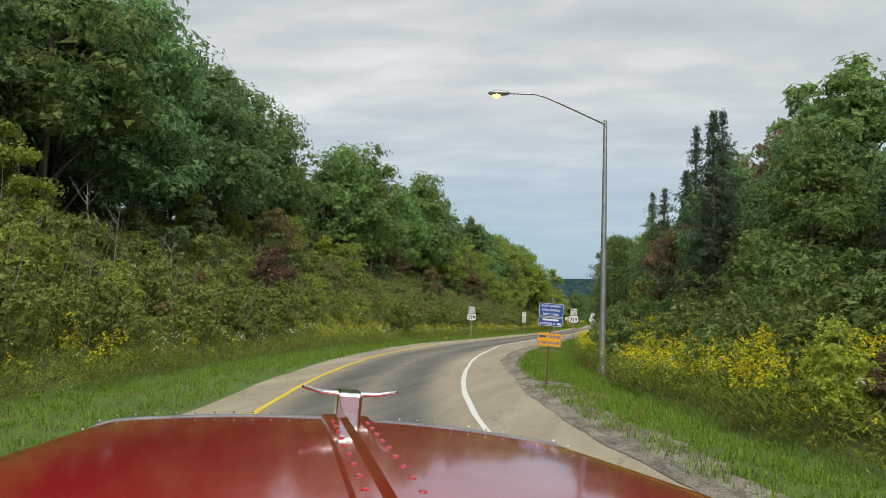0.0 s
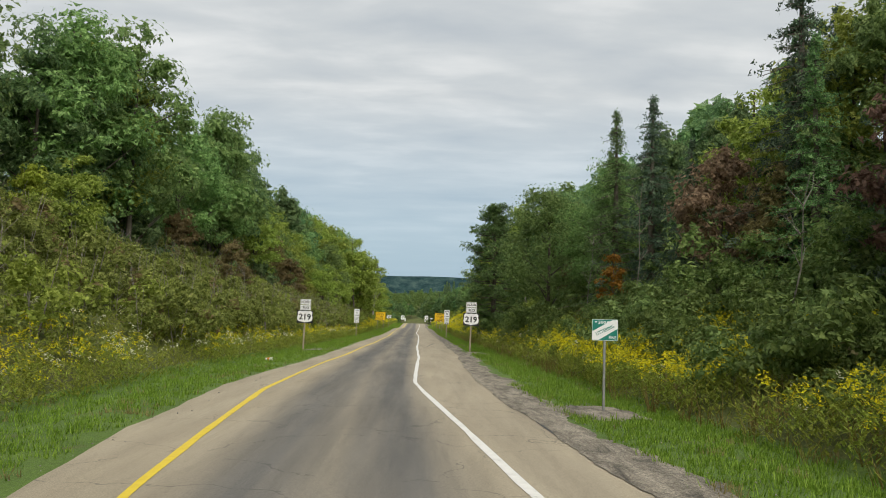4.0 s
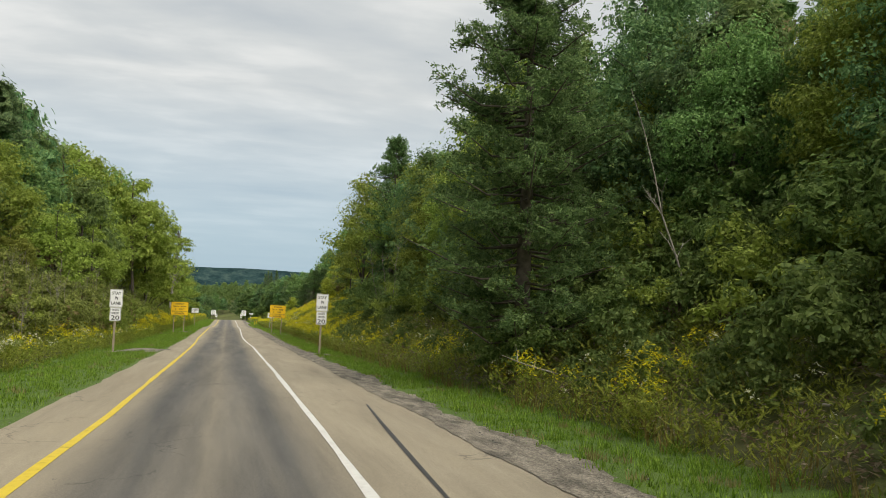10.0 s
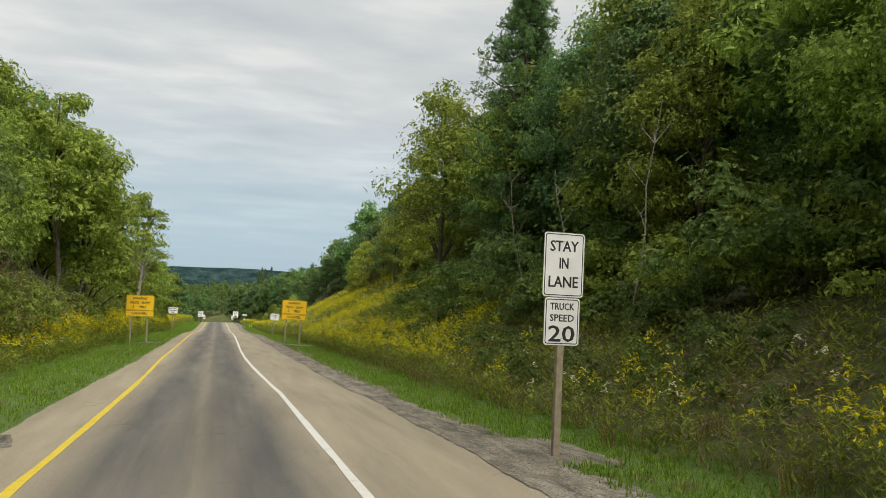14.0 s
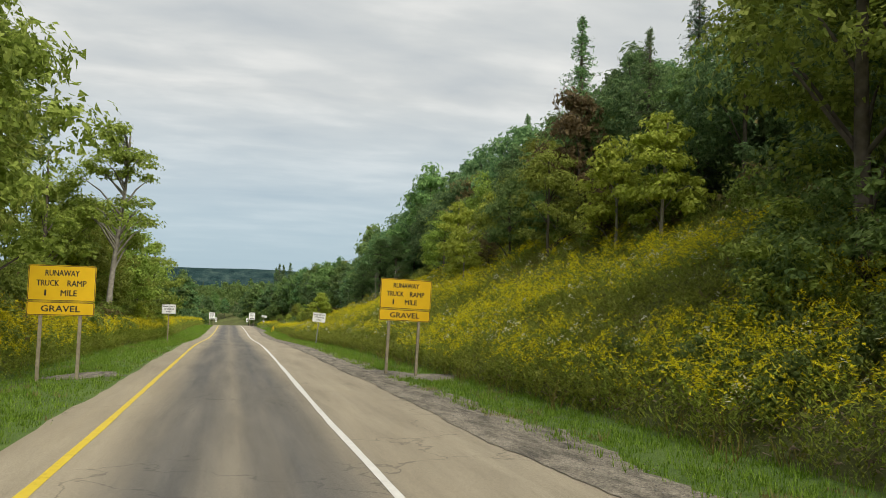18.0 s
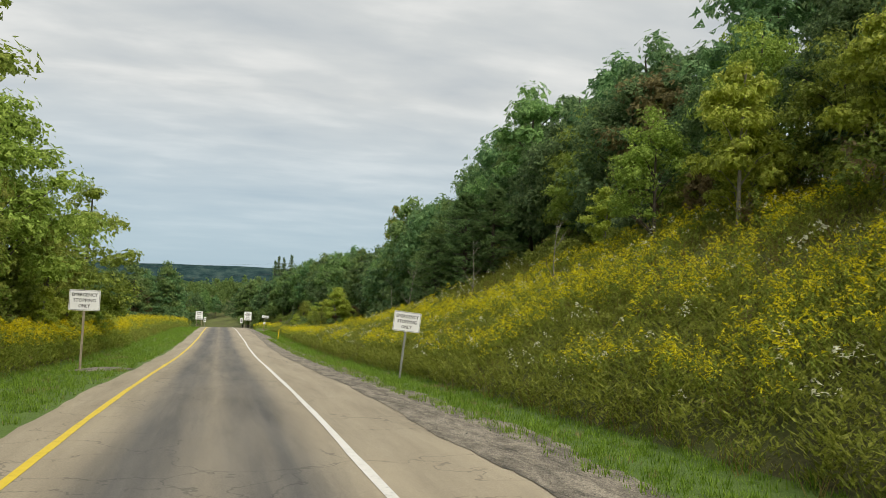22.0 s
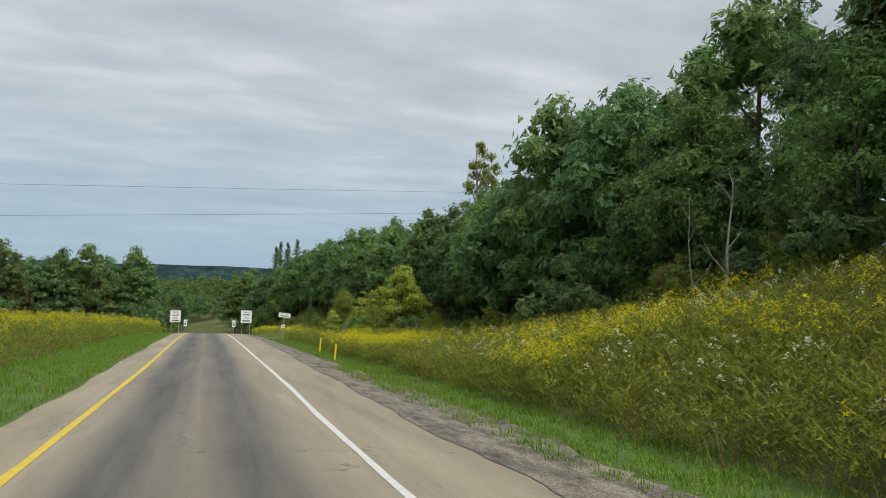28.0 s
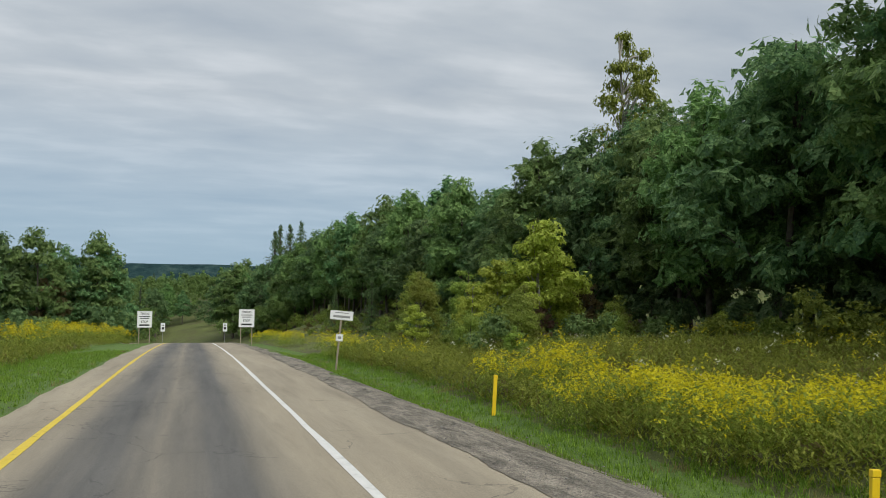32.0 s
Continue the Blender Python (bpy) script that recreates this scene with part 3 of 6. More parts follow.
def steps(*spans):
    out = []
    for a, b, n in spans:
        out.extend(np.linspace(a, b, n, endpoint=False))
    return np.array(out)


# ground: one sheet to the horizon, finest along the road
gu = np.concatenate([steps((-1500, -300, 10), (-300, -60, 24), (-60, -20, 26), (-20, -3.0, 30)), [-3.0], steps((-2.9, 4.0, 6)), [4.0], steps((4.1, 24, 36), (24, 60, 22), (60, 300, 24), (300, 1500, 10)), [1500]])
gv = np.concatenate([steps((-600, -160, 22), (-160, 260, 240), (260, 420, 40), (420, 900, 30), (900, 2600, 20)), [2600]])
GU, GV = np.meshgrid(gu, gv)
GX = GU + road_x(GV) * np.clip(1 - (np.abs(GU) - 60) / 240, 0, 1)
GZ = ground_z(GX, GV)
nx, ny = len(gu), len(gv)
ii = np.arange(nx * ny).reshape(ny, nx)
gf = np.stack([ii[:-1, :-1], ii[:-1, 1:], ii[1:, 1:], ii[1:, :-1]], -1).reshape(-1, 4)
ground = new("ground", mesh_from(np.stack([GX, GV, GZ], -1).reshape(-1, 3), gf, "ground", [GROUND], smooth=True))
tagged(ground, "rough roadside ground of earth, leaf litter and low green", "ground", kind="structure")


def strip(y0, y1, step, cols, lift):
    """A ribbon along the road: cols are distances sideways, or functions of the way along."""
    ys = np.arange(y0, y1 + 0.01, step)
    U = np.stack([c(ys) if callable(c) else np.full(len(ys), float(c)) for c in cols], -1)
    Y = np.repeat(ys[:, None], len(cols), 1)
    s = road_x(Y + 0.5) - road_x(Y - 0.5)
    k = np.sqrt(1 + s ** 2)
    X, YY = road_x(Y) + U / k, Y - U * s / k
    Z = road_z(YY) + lift
    n, m = len(cols), len(ys)
    i = np.arange(n * m).reshape(m, n)
    f = np.stack([i[:-1, :-1], i[:-1, 1:], i[1:, 1:], i[1:, :-1]], -1).reshape(-1, 4)
    return np.stack([X, YY, Z], -1).reshape(-1, 3), f, np.stack([U, Y], -1).reshape(-1, 2)


def ribbon(name, y0, y1, step, cols, lift, mat, label, category, ragged=0.0, seed=1):
    v, f, uv = strip(y0, y1, step, cols, lift)
    if ragged:
        rg = np.random.default_rng(seed)
        n = len(cols)
        k = np.arange(len(v) // n)
        wob = lambda p: np.sin(k * 0.83 + p) * 0.5 + np.sin(k * 0.31 + 2 * p) * 0.6 + rg.normal(0, 0.35, len(k))
        jit = ragged * np.stack([wob(seed), wob(seed + 4)], -1)
        v = v.reshape(-1, n, 3)
        v[:, 0, 0] += jit[:, 0]
        v[:, -1, 0] += jit[:, 1]
        v = v.reshape(-1, 3)
    me = mesh_from(v, f, name, [mat], smooth=True)
    layer = me.uv_layers.new(name="road")
    layer.data.foreach_set("uv", uv[f.ravel()].astype(np.float32).ravel())
    ob = new(name, me)
    return tagged(ob, label, category, kind="structure")


ribbon("road", -180, 330, 1.0, [asphalt_left, -2.4, -2.0, -1.0, 0.0, 1.0, 1.7, 2.4, 3.0, asphalt_right], 0.0, ASPHALT, "worn grey asphalt road with pale shoulders and dark wheel tracks", "road", 0.06, 3)
ribbon("edge_line", -180, 330, 1.0, [lambda y: yellow_at(y) - 0.062, lambda y: yellow_at(y) + 0.062], 0.006, LINE_YELLOW, "yellow painted edge line on the asphalt", "road marking", 0.012, 4)
ribbon("edge_line", -180, 330, 1.0, [lambda y: white_at(y) - 0.058, lambda y: white_at(y) + 0.058], 0.006, LINE_WHITE, "white painted edge line on the asphalt", "road marking", 0.012, 5)


def grit(name, y0, y1, inner, outer, label, seed):
    """Crumbled grit from the asphalt edge onto the earth, its outer edge uneven and rutted."""
    rg = np.random.default_rng(seed)
    ys = np.arange(y0, y1, 0.2)
    n = len(ys)
    wob = 0.12 * np.sin(ys * 0.9 + seed) + 0.12 * np.sin(ys * 0.37 + 2 * seed) + 0.06 * np.sin(ys * 2.7) + rg.normal(0, 0.04, n)
    cols = np.linspace(0, 1, 7)
    a, b = inner(ys) + 0.35 * wob[::-1], outer(ys) + wob
    U = a[:, None] + (b - a)[:, None] * cols[None]
    s_ = (road_x(ys + 0.5) - road_x(ys - 0.5))[:, None]
    k = np.sqrt(1 + s_ ** 2)
    X, Y = road_x(ys)[:, None] + U / k, ys[:, None] - U * s_ / k
    onto = (U > LEFT_EDGE + 0.02) & (U < RIGHT_EDGE - 0.02)
    Z = np.where(np.abs(U - 0.5) < 3.5, road_z(Y) + 0.010, np.minimum(ground_z(X, Y) + 0.050, road_z(Y) + 0.006))
    Z += np.where(onto, 0.0, rg.normal(0, 0.006, U.shape) * np.sin(cols * math.pi)[None])
    i = np.arange(n * 7).reshape(n, 7)
    f = np.stack([i[:-1, :-1], i[:-1, 1:], i[1:, 1:], i[1:, :-1]], -1).reshape(-1, 4)
    return tagged(new(name, mesh_from(np.stack([X, Y, Z], -1).reshape(-1, 3), f, name, [GRAVEL_BED], smooth=True)), label, "gravel verge", kind="structure")


grit("gravel_verge", -180, 300, lambda y: asphalt_right(y) - 0.20, lambda y: np.interp(y, [-110, -96, -86, -75, -60, -40, 0, 30, 60, 100, 150, 170, 190], [4.8, 4.6, 4.1, 4.0, 4.1, 4.3, 4.45, 4.75, 4.9, 5.1, 5.1, 4.7, 4.5]), "crumbled grey-brown grit along the asphalt edge", 6)


def turf(name, cols, label):
    v, f, uv = strip(-180, 300, 1.0, cols, 0.0)
    v[:, 2] = ground_z(v[:, 0], v[:, 1]) + 0.012
    return tagged(new(name, mesh_from(v, f, name, [TURF], smooth=True)), label, "grass verge", kind="structure")


turf("grass_verge", np.linspace(-6.8, -2.82, 10), "green mown turf beside the asphalt")
turf("grass_verge", np.linspace(3.75, 7.2, 14), "green turf at the foot of the bank")


# ---------------------------------------------------------------- foliage in arrays
def leaf_quads(c, n, length, width, rg):
    """Small folded leaf shapes at points c with normals n."""
    n = n / (np.linalg.norm(n, axis=1, keepdims=True) + 1e-9)
    t = np.cross(n, rg.normal(size=n.shape))
    t /= np.linalg.norm(t, axis=1, keepdims=True) + 1e-9
    b = np.cross(n, t)
    L, W = length[:, None] / 2, width[:, None] / 2
    v = np.stack([c - t * L, c + b * W + n * W * 0.25 - t * L * 0.1, c + t * L, c - b * W + n * W * 0.25 - t * L * 0.1], 1)
    f = np.arange(len(c) * 4).reshape(-1, 4)
    return v.reshape(-1, 3), f


def leaf_tris(c, n, length, width, rg):
    """Small pointed leaves, one triangle each."""
    n = n / (np.linalg.norm(n, axis=1, keepdims=True) + 1e-9)
    t = np.cross(n, rg.normal(size=n.shape))
    t /= np.linalg.norm(t, axis=1, keepdims=True) + 1e-9
    b = np.cross(n, t)
    L, W = length[:, None] / 2, width[:, None] / 2
    v = np.stack([c - t * L * 0.7 - b * W, c - t * L * 0.55 + b * W, c + t * L], 1)
    return v.reshape(-1, 3), np.arange(len(c) * 3).reshape(-1, 3)


def halves(f):
    """Quads cut into triangles."""
    return np.concatenate([f[:, [0, 1, 2]], f[:, [0, 2, 3]]])


def sphere_dirs(n, rg, low=-1.0):
    z = rg.uniform(low, 1, n)
    a = rg.uniform(0, 2 * math.pi, n)
    r = np.sqrt(1 - z * z)
    return np.stack([r * np.cos(a), r * np.sin(a), z], -1)


def crown(rg, centre, radii, clumps, per, leaf, spread=0.34, low=-0.75, kite=False):
    """Leaf clumps spread through an egg shape, with gaps between them. Returns verts, faces and clump middles."""
    d = sphere_dirs(clumps, rg, low)
    r = 0.35 + 0.65 * np.sqrt(rg.uniform(0, 1, clumps))
    taper = 1.0 - 0.5 * np.clip(d[:, 2], 0, 1)
    mid = np.asarray(centre) + d * r[:, None] * np.asarray(radii) * 0.86 * np.stack([taper, taper, np.ones_like(taper)], -1)
    size = np.asarray(radii)[0] * spread * rg.uniform(0.6, 1.25, clumps)
    k = np.repeat(np.arange(clumps), per)
    dd = sphere_dirs(len(k), rg, -0.55)
    c = mid[k] + dd * (size[k] * rg.uniform(0.45, 1.08, len(k)))[:, None] * (1, 1, 0.62)
    nrm = dd + rg.normal(0, 0.38, (len(k), 3)) + (0, 0, 0.40)
    ln = leaf * rg.uniform(0.6, 1.35, len(k))
    core = 5
    kk = np.repeat(np.arange(clumps), core)
    d2 = sphere_dirs(len(kk), rg, -0.8)
    c = np.concatenate([c, mid[kk] + d2 * size[kk][:, None] * 0.30])
    nrm = np.concatenate([nrm, d2 + rg.normal(0, 0.3, d2.shape)])
    ln = np.concatenate([ln, np.minimum(size[kk], max(2.2 * leaf, 0.4) if leaf > 0.17 else 1.8 * leaf) * rg.uniform(0.8, 1.2, len(kk))])
    v, f = (leaf_quads if kite else leaf_tris)(c, nrm, ln, ln * rg.uniform(0.60, 0.85, len(ln)), rg)
    return v, f, mid


def limb_arrays(rg, h, base_r, fork, mids, n_limbs):
    lean = rg.normal(0, 0.03, 2)
    zs = np.linspace(-0.4, h * 0.86, 8)
    pts = [(lean[0] * z + 0.10 * math.sin(z * 0.5 + lean[1] * 60), lean[1] * z + 0.10 * math.cos(z * 0.43), z) for z in zs]
    items = [tube_arrays(pts, [base_r * (1.35 if i == 0 else 1 - 0.85 * i / 8) for i in range(8)], 6)]
    pts = np.array(pts)
    for j in rg.permutation(len(mids))[:n_limbs]:
        m = mids[j]
        z0 = min(max(fork, m[2] - abs(m[0]) - abs(m[1]) * 0.5), h * 0.8)
        s = np.array([np.interp(z0, zs, pts[:, 0]), np.interp(z0, zs, pts[:, 1]), z0])
        q = (s + m) / 2 + (0, 0, 0.25)
        items.append(tube_arrays([s, q, m], [base_r * 0.38, base_r * 0.24, base_r * 0.08], 4))
    return join_arrays(items)


def broadleaf(seed, h, r, fork, clumps, per, leaf, limbs=10, squeeze=1.0, kite=False, spread=0.34):
    rg = np.random.default_rng(seed)
    zc = (h + fork) / 2
    v, f, mids = crown(rg, (0, 0, zc), (r, r * squeeze, (h - fork) / 2), clumps, per, leaf, spread, kite=kite)
    tv, tf = limb_arrays(rg, h, 0.011 * h + 0.03, fork, mids, limbs)
    return (tv, tf), (v, f)


def conifer(seed, h, r, levels, arms, cards, leaf, droop=0.25, low=0.08, gap=0.0):
    """Whorls of drooping boughs, each a fan of flat sprays."""
    rg = np.random.default_rng(seed)
    cs, ns, ls = [], [], []
    items = [tube_arrays([(0, 0, -0.4), (0.04, 0, h * 0.5), (0, 0.03, h * 0.98)], [0.018 * h + 0.03, 0.011 * h + 0.02, 0.015], 6)]
    for i in range(levels):
        t = low + (1 - low) * (i + rg.uniform(-0.3, 0.3)) / levels
        z = h * min(t, 0.985)
        reach = r * (1 - t) ** 0.95 * rg.uniform(0.75, 1.2) + 0.12
        for j in range(arms):
            if rg.uniform() < gap:
                continue
            a = 2 * math.pi * (j + rg.uniform(-0.4, 0.4)) / arms + i * 0.9
            ll = reach * rg.uniform(0.6, 1.15)
            z = h * min(t, 0.985) + rg.normal(0, 0.16)
            dx, dy = math.cos(a), math.sin(a)
            items.append(tube_arrays([(0, 0, z), (dx * ll * 0.8, dy * ll * 0.8, z - droop * ll * 0.7)], [0.03, 0.008], 3))
            for k in range(cards):
                s = (k + 0.6) / cards
                w = (0.30 * ll * (1.1 - s) + 0.08) * rg.uniform(-1, 1)
                cs.append((dx * ll * s - dy * w, dy * ll * s + dx * w, z - droop * ll * s + 0.16 * ll * s * s + rg.normal(0, 0.10)))
                ns.append((rg.normal(0, 0.6) + dx * 0.5, rg.normal(0, 0.6) + dy * 0.5, 0.55))
                ls.append(leaf * rg.uniform(0.7, 1.3) * (1.15 - 0.4 * s) * (1.1 - 0.7 * t))
    ls = np.array(ls)
    v, f = leaf_tris(np.array(cs), np.array(ns), ls, ls * 0.75, rg)
    return join_arrays(items), (v, f)


def pine(seed, h, r, levels, arms, tufts, leaf):
    """Open tiers of level boughs carrying brushes of needles."""
    rg = np.random.default_rng(seed)
    cs, ns, ls = [], [], []
    items = [tube_arrays([(0, 0, -0.4), (0.08, 0.03, h * 0.55), (0, 0, h * 0.97)], [0.018 * h + 0.04, 0.012 * h, 0.02], 7)]
    for i in range(levels):
        t = 0.10 + 0.90 * (i + rg.uniform(-0.2, 0.2)) / levels
        z = h * min(t, 0.98)
        reach = r * (1 - t) ** 0.62 * min(1.0, 0.55 + 1.6 * t) * rg.uniform(0.7, 1.2) + 0.15
        for j in range(arms):
            a = 2 * math.pi * (j + rg.uniform(-0.45, 0.45)) / arms + i * 1.3
            ll = reach * rg.uniform(0.55, 1.15)
            z = h * min(t, 0.97) + rg.normal(0, 0.28)
            up = rg.uniform(0.02, 0.30)
            dx, dy = math.cos(a), math.sin(a)
            items.append(tube_arrays([(0, 0, z), (dx * ll * 0.5, dy * ll * 0.5, z - 0.05 * ll), (dx * ll, dy * ll, z + up * ll)], [0.05, 0.03, 0.01], 4))
            for k in range(tufts):
                s = 0.3 + 0.72 * (k + rg.uniform(0, 1)) / tufts
                w = 0.30 * ll * rg.uniform(-1, 1) * (1.15 - s)
                c = np.array((dx * ll * s - dy * w, dy * ll * s + dx * w, z + up * ll * s + rg.normal(0, 0.16)))
                dd = sphere_dirs(7, rg, -0.1)
                cs.extend(c + dd * leaf * 0.5)
                ns.extend(np.cross(dd, rg.normal(size=(7, 3))) + (0, 0, 0.5))
                ls.extend(leaf * rg.uniform(0.7, 1.3, 7))
    ls = np.array(ls)
    v, f = leaf_tris(np.array(cs), np.array(ns), ls, ls * 0.40, rg)
    return join_arrays(items), (v, f)


def tree_kind(name, arrays, bark, leaf):
    (tv, tf), (v, f) = arrays
    return (mesh_from(tv, tf, name + "_trunk", [bark], smooth=True), mesh_from(v, f, name + "_crown", [leaf]), v, f)


def plant_tree(kind, x, y, s, turn, name, label, category, group, stretch=1.0, sink=0.15):
    m = Matrix.Translation((x, y, float(ground_z(x, y)) - sink)) @ Matrix.Rotation(turn, 4, "Z") @ Matrix.Diagonal((s, s, s * stretch, 1))
    ob = thing(name, m, label, category, group)
    part("trunk", kind[0], None, ob)
    part("crown", kind[1], None, ob)
    return ob


OAKS = [tree_kind("oak", broadleaf(100 + i, 13.0, 3.7 + 0.3 * i, 0.2 + 0.3 * i, 66, 78, 0.34, 10), BARK, LEAF_OAK) for i in range(3)]
MAPLES = [tree_kind("maple", broadleaf(120 + i, 12.0, 3.5 + 0.3 * i, -0.3, 70, 76, 0.34, 8), BARK, LEAF_DARK) for i in range(3)]
ASHES = [tree_kind("ash", broadleaf(130 + i, 11.0, 3.0 + 0.3 * i, 0.2, 62, 78, 0.29, 10), BARK, LEAF_ASH) for i in range(3)]
LIMES = [tree_kind("young_tree", broadleaf(140 + i, 6.0, 1.8, 0.1, 44, 56, 0.26, 8), BARK_PALE, LEAF_LIME) for i in range(2)]
RUSTS = [tree_kind("turning_tree", broadleaf(150 + i, 9.0, 2.8, 0.4, 50, 54, 0.34, 9), BARK, LEAF_RUST) for i in range(2)]
REDS = [tree_kind("red_tree", broadleaf(160, 7.5, 2.2, 1.0, 40, 46, 0.30, 10), BARK, LEAF_RED)]
TALLS = [tree_kind("tall_tree", broadleaf(170 + i, 16.5, 2.5, 4.6, 44, 96, 0.27, 16, 0.9), BARK, LEAF_OAK) for i in range(2)]
OPENS = [tree_kind("open_oak", broadleaf(176 + i, 13.0, 2.4, 3.2, 40, 90, 0.24, 34, 1.0, False, 0.30), BARK_PALE, LEAF_ASH) for i in range(2)]
AMBERS = [tree_kind("amber_tree", broadleaf(166, 6.5, 1.5, 1.6, 26, 34, 0.24, 8), BARK, LEAF_ORANGE)]
SPRUCES = [tree_kind("spruce", conifer(180 + i, 11.0, 3.1, 26, 8, 15, 0.50, 0.22, 0.06, 0.18), BARK, NEEDLE_DARK) for i in range(2)]
HEMLOCKS = [tree_kind("hemlock", conifer(190 + i, 12.0, 3.6, 28, 8, 16, 0.50, 0.28, 0.03, 0.12), BARK, NEEDLE) for i in range(2)]
PINES = [tree_kind("white_pine", pine(200 + i, 13.0, 4.4, 20, 7, 19, 0.40), BARK, NEEDLE) for i in range(2)]
NEAR_OAKS = [tree_kind("near_oak", broadleaf(420 + i, 12.5, 3.6, 0.2, 120, 140, 0.19, 16), BARK, LEAF_OAK) for i in range(2)]
NEAR_MAPLES = [tree_kind("near_maple", broadleaf(430 + i, 12.0, 3.5, -0.2, 120, 140, 0.19, 14), BARK, LEAF_DARK) for i in range(2)]
NEAR_ASHES = [tree_kind("near_ash", broadleaf(440 + i, 11.0, 3.2, 0.0, 110, 140, 0.19, 14), BARK, LEAF_ASH) for i in range(2)]
BACK_OAKS = [tree_kind("back_oak", broadleaf(400 + i, 13.0, 3.8, 0.4, 54, 40, 0.54, 6), BARK, LEAF_OAK) for i in range(2)]
BACK_MAPLES = [tree_kind("back_maple", broadleaf(410 + i, 12.0, 3.6, -0.3, 54, 40, 0.54, 6), BARK, LEAF_DARK) for i in range(2)]
BUSHES = [crown(np.random.default_rng(210 + i), (0, 0, 0.75), (0.95, 0.95, 0.9), 14, 30, 0.16, 0.44, -0.5)[:2] for i in range(5)]


def scatter(items, pos, scale, turn, tilt=None):
    """Many plants in one mesh: items are (verts, faces, material numbers), picked in turn."""
    vs, fs, ms, o = [], [], [], 0
    for k, (v, f, m) in enumerate(items):
        sel = np.arange(k, len(pos), len(items))
        if not len(sel):
            continue
        c, s = np.cos(turn[sel])[:, None], np.sin(turn[sel])[:, None]
        sx = scale[sel][:, None]
        X = (v[None, :, 0] * c - v[None, :, 1] * s) * sx + pos[sel, 0][:, None]
        Y = (v[None, :, 0] * s + v[None, :, 1] * c) * sx + pos[sel, 1][:, None]
        Z = v[None, :, 2] * sx + pos[sel, 2][:, None]
        vs.append(np.stack([X, Y, Z], -1).reshape(-1, 3))
        fs.append((f[None] + (np.arange(len(sel)) * len(v))[:, None, None]).reshape(-1, f.shape[1]) + o)
        ms.append(np.tile(m, len(sel)))
        o += len(sel) * len(v)
    return np.concatenate(vs), np.concatenate(fs), np.concatenate(ms)


def stuff(name, items, pos, scale, rg, mats, label, category):
    v, f, m = scatter(items, pos, scale, rg.uniform(0, 2 * math.pi, len(pos)))
    ob = new(name, mesh_from(v, f, name, mats, m))
    return tagged(ob, label, category, kind="stuff")


def region(rg, n, y0, y1, d0, d1, power=1.0):
    """Random places beside the road: d0 to d1 metres sideways."""
    y = rg.uniform(y0, y1, n)
    d = d0 + (d1 - d0) * rg.uniform(0, 1, n) ** power
    s = road_x(y + 0.5) - road_x(y - 0.5)
    k = np.sqrt(1 + s * s)
    x = road_x(y) + d / k
    yy = y - d * s / k
    return np.stack([x, yy, ground_z(x, yy)], -1)


# ---------------------------------------------------------------- the woods
KINDS = {
    "oak": (OAKS, "green oak with a full uneven crown", "oak tree"),
    "maple": (MAPLES, "dark green maple with dense foliage", "maple tree"),
    "ash": (ASHES, "light green ash tree with yellowing leaves", "ash tree"),
    "lime": (LIMES, "young yellow-green tree with light leaves", "young tree"),
    "rust": (RUSTS, "small tree with brownish turning leaves", "tree"),
    "red": (REDS, "small tree with dull red autumn leaves", "red tree"),
    "amber": (AMBERS, "slim young tree with orange autumn leaves", "young tree"),
    "open": (OPENS, "tall open oak with a bare pale trunk", "oak tree"),
    "tall": (TALLS, "tall slender tree with a thin pale trunk", "tall tree"),
    "spruce": (SPRUCES, "dark green pointed spruce tree", "spruce tree"),
    "hemlock": (HEMLOCKS, "green hemlock with drooping boughs", "hemlock tree"),
    "pine": (PINES, "white pine with level open boughs", "pine tree"),
}
NAMES = {"ash": "ash_tree", "oak": "oak_tree", "maple": "maple_tree", "lime": "young_tree", "rust": "turning_tree", "red": "red_tree", "amber": "amber_tree", "tall": "tall_tree", "open": "oak_tree", "spruce": "spruce_tree", "hemlock": "hemlock_tree", "pine": "pine_tree"}
tree_count = 0


TALL = {"oak": 13.0, "maple": 12.0, "ash": 11.0, "lime": 6.0, "rust": 9.0, "red": 7.5, "amber": 6.5, "open": 13.0, "tall": 16.5, "spruce": 11.0, "hemlock": 12.0, "pine": 13.0}
NEAR = {"oak": NEAR_OAKS, "maple": NEAR_MAPLES, "ash": NEAR_ASHES}
NEAR_FROM, NEAR_TO = -48, 48
BACK = {"oak": BACK_OAKS, "maple": BACK_MAPLES}


def tree(kind, x, y, s=1.0, stretch=1.0, group="roadside trees", far=False):
    global tree_count
    meshes, label, category = KINDS[kind]
    if far and kind in BACK:
        meshes = BACK[kind]
    if NEAR_FROM < y < NEAR_TO and 8 < x < 14.6 and kind in NEAR:
        meshes = NEAR[kind]
    tree_count += 1
    return plant_tree(meshes[tree_count % len(meshes)], x, y, s, (tree_count * 2.399) % 6.283, NAMES[kind], label, category, group, stretch)


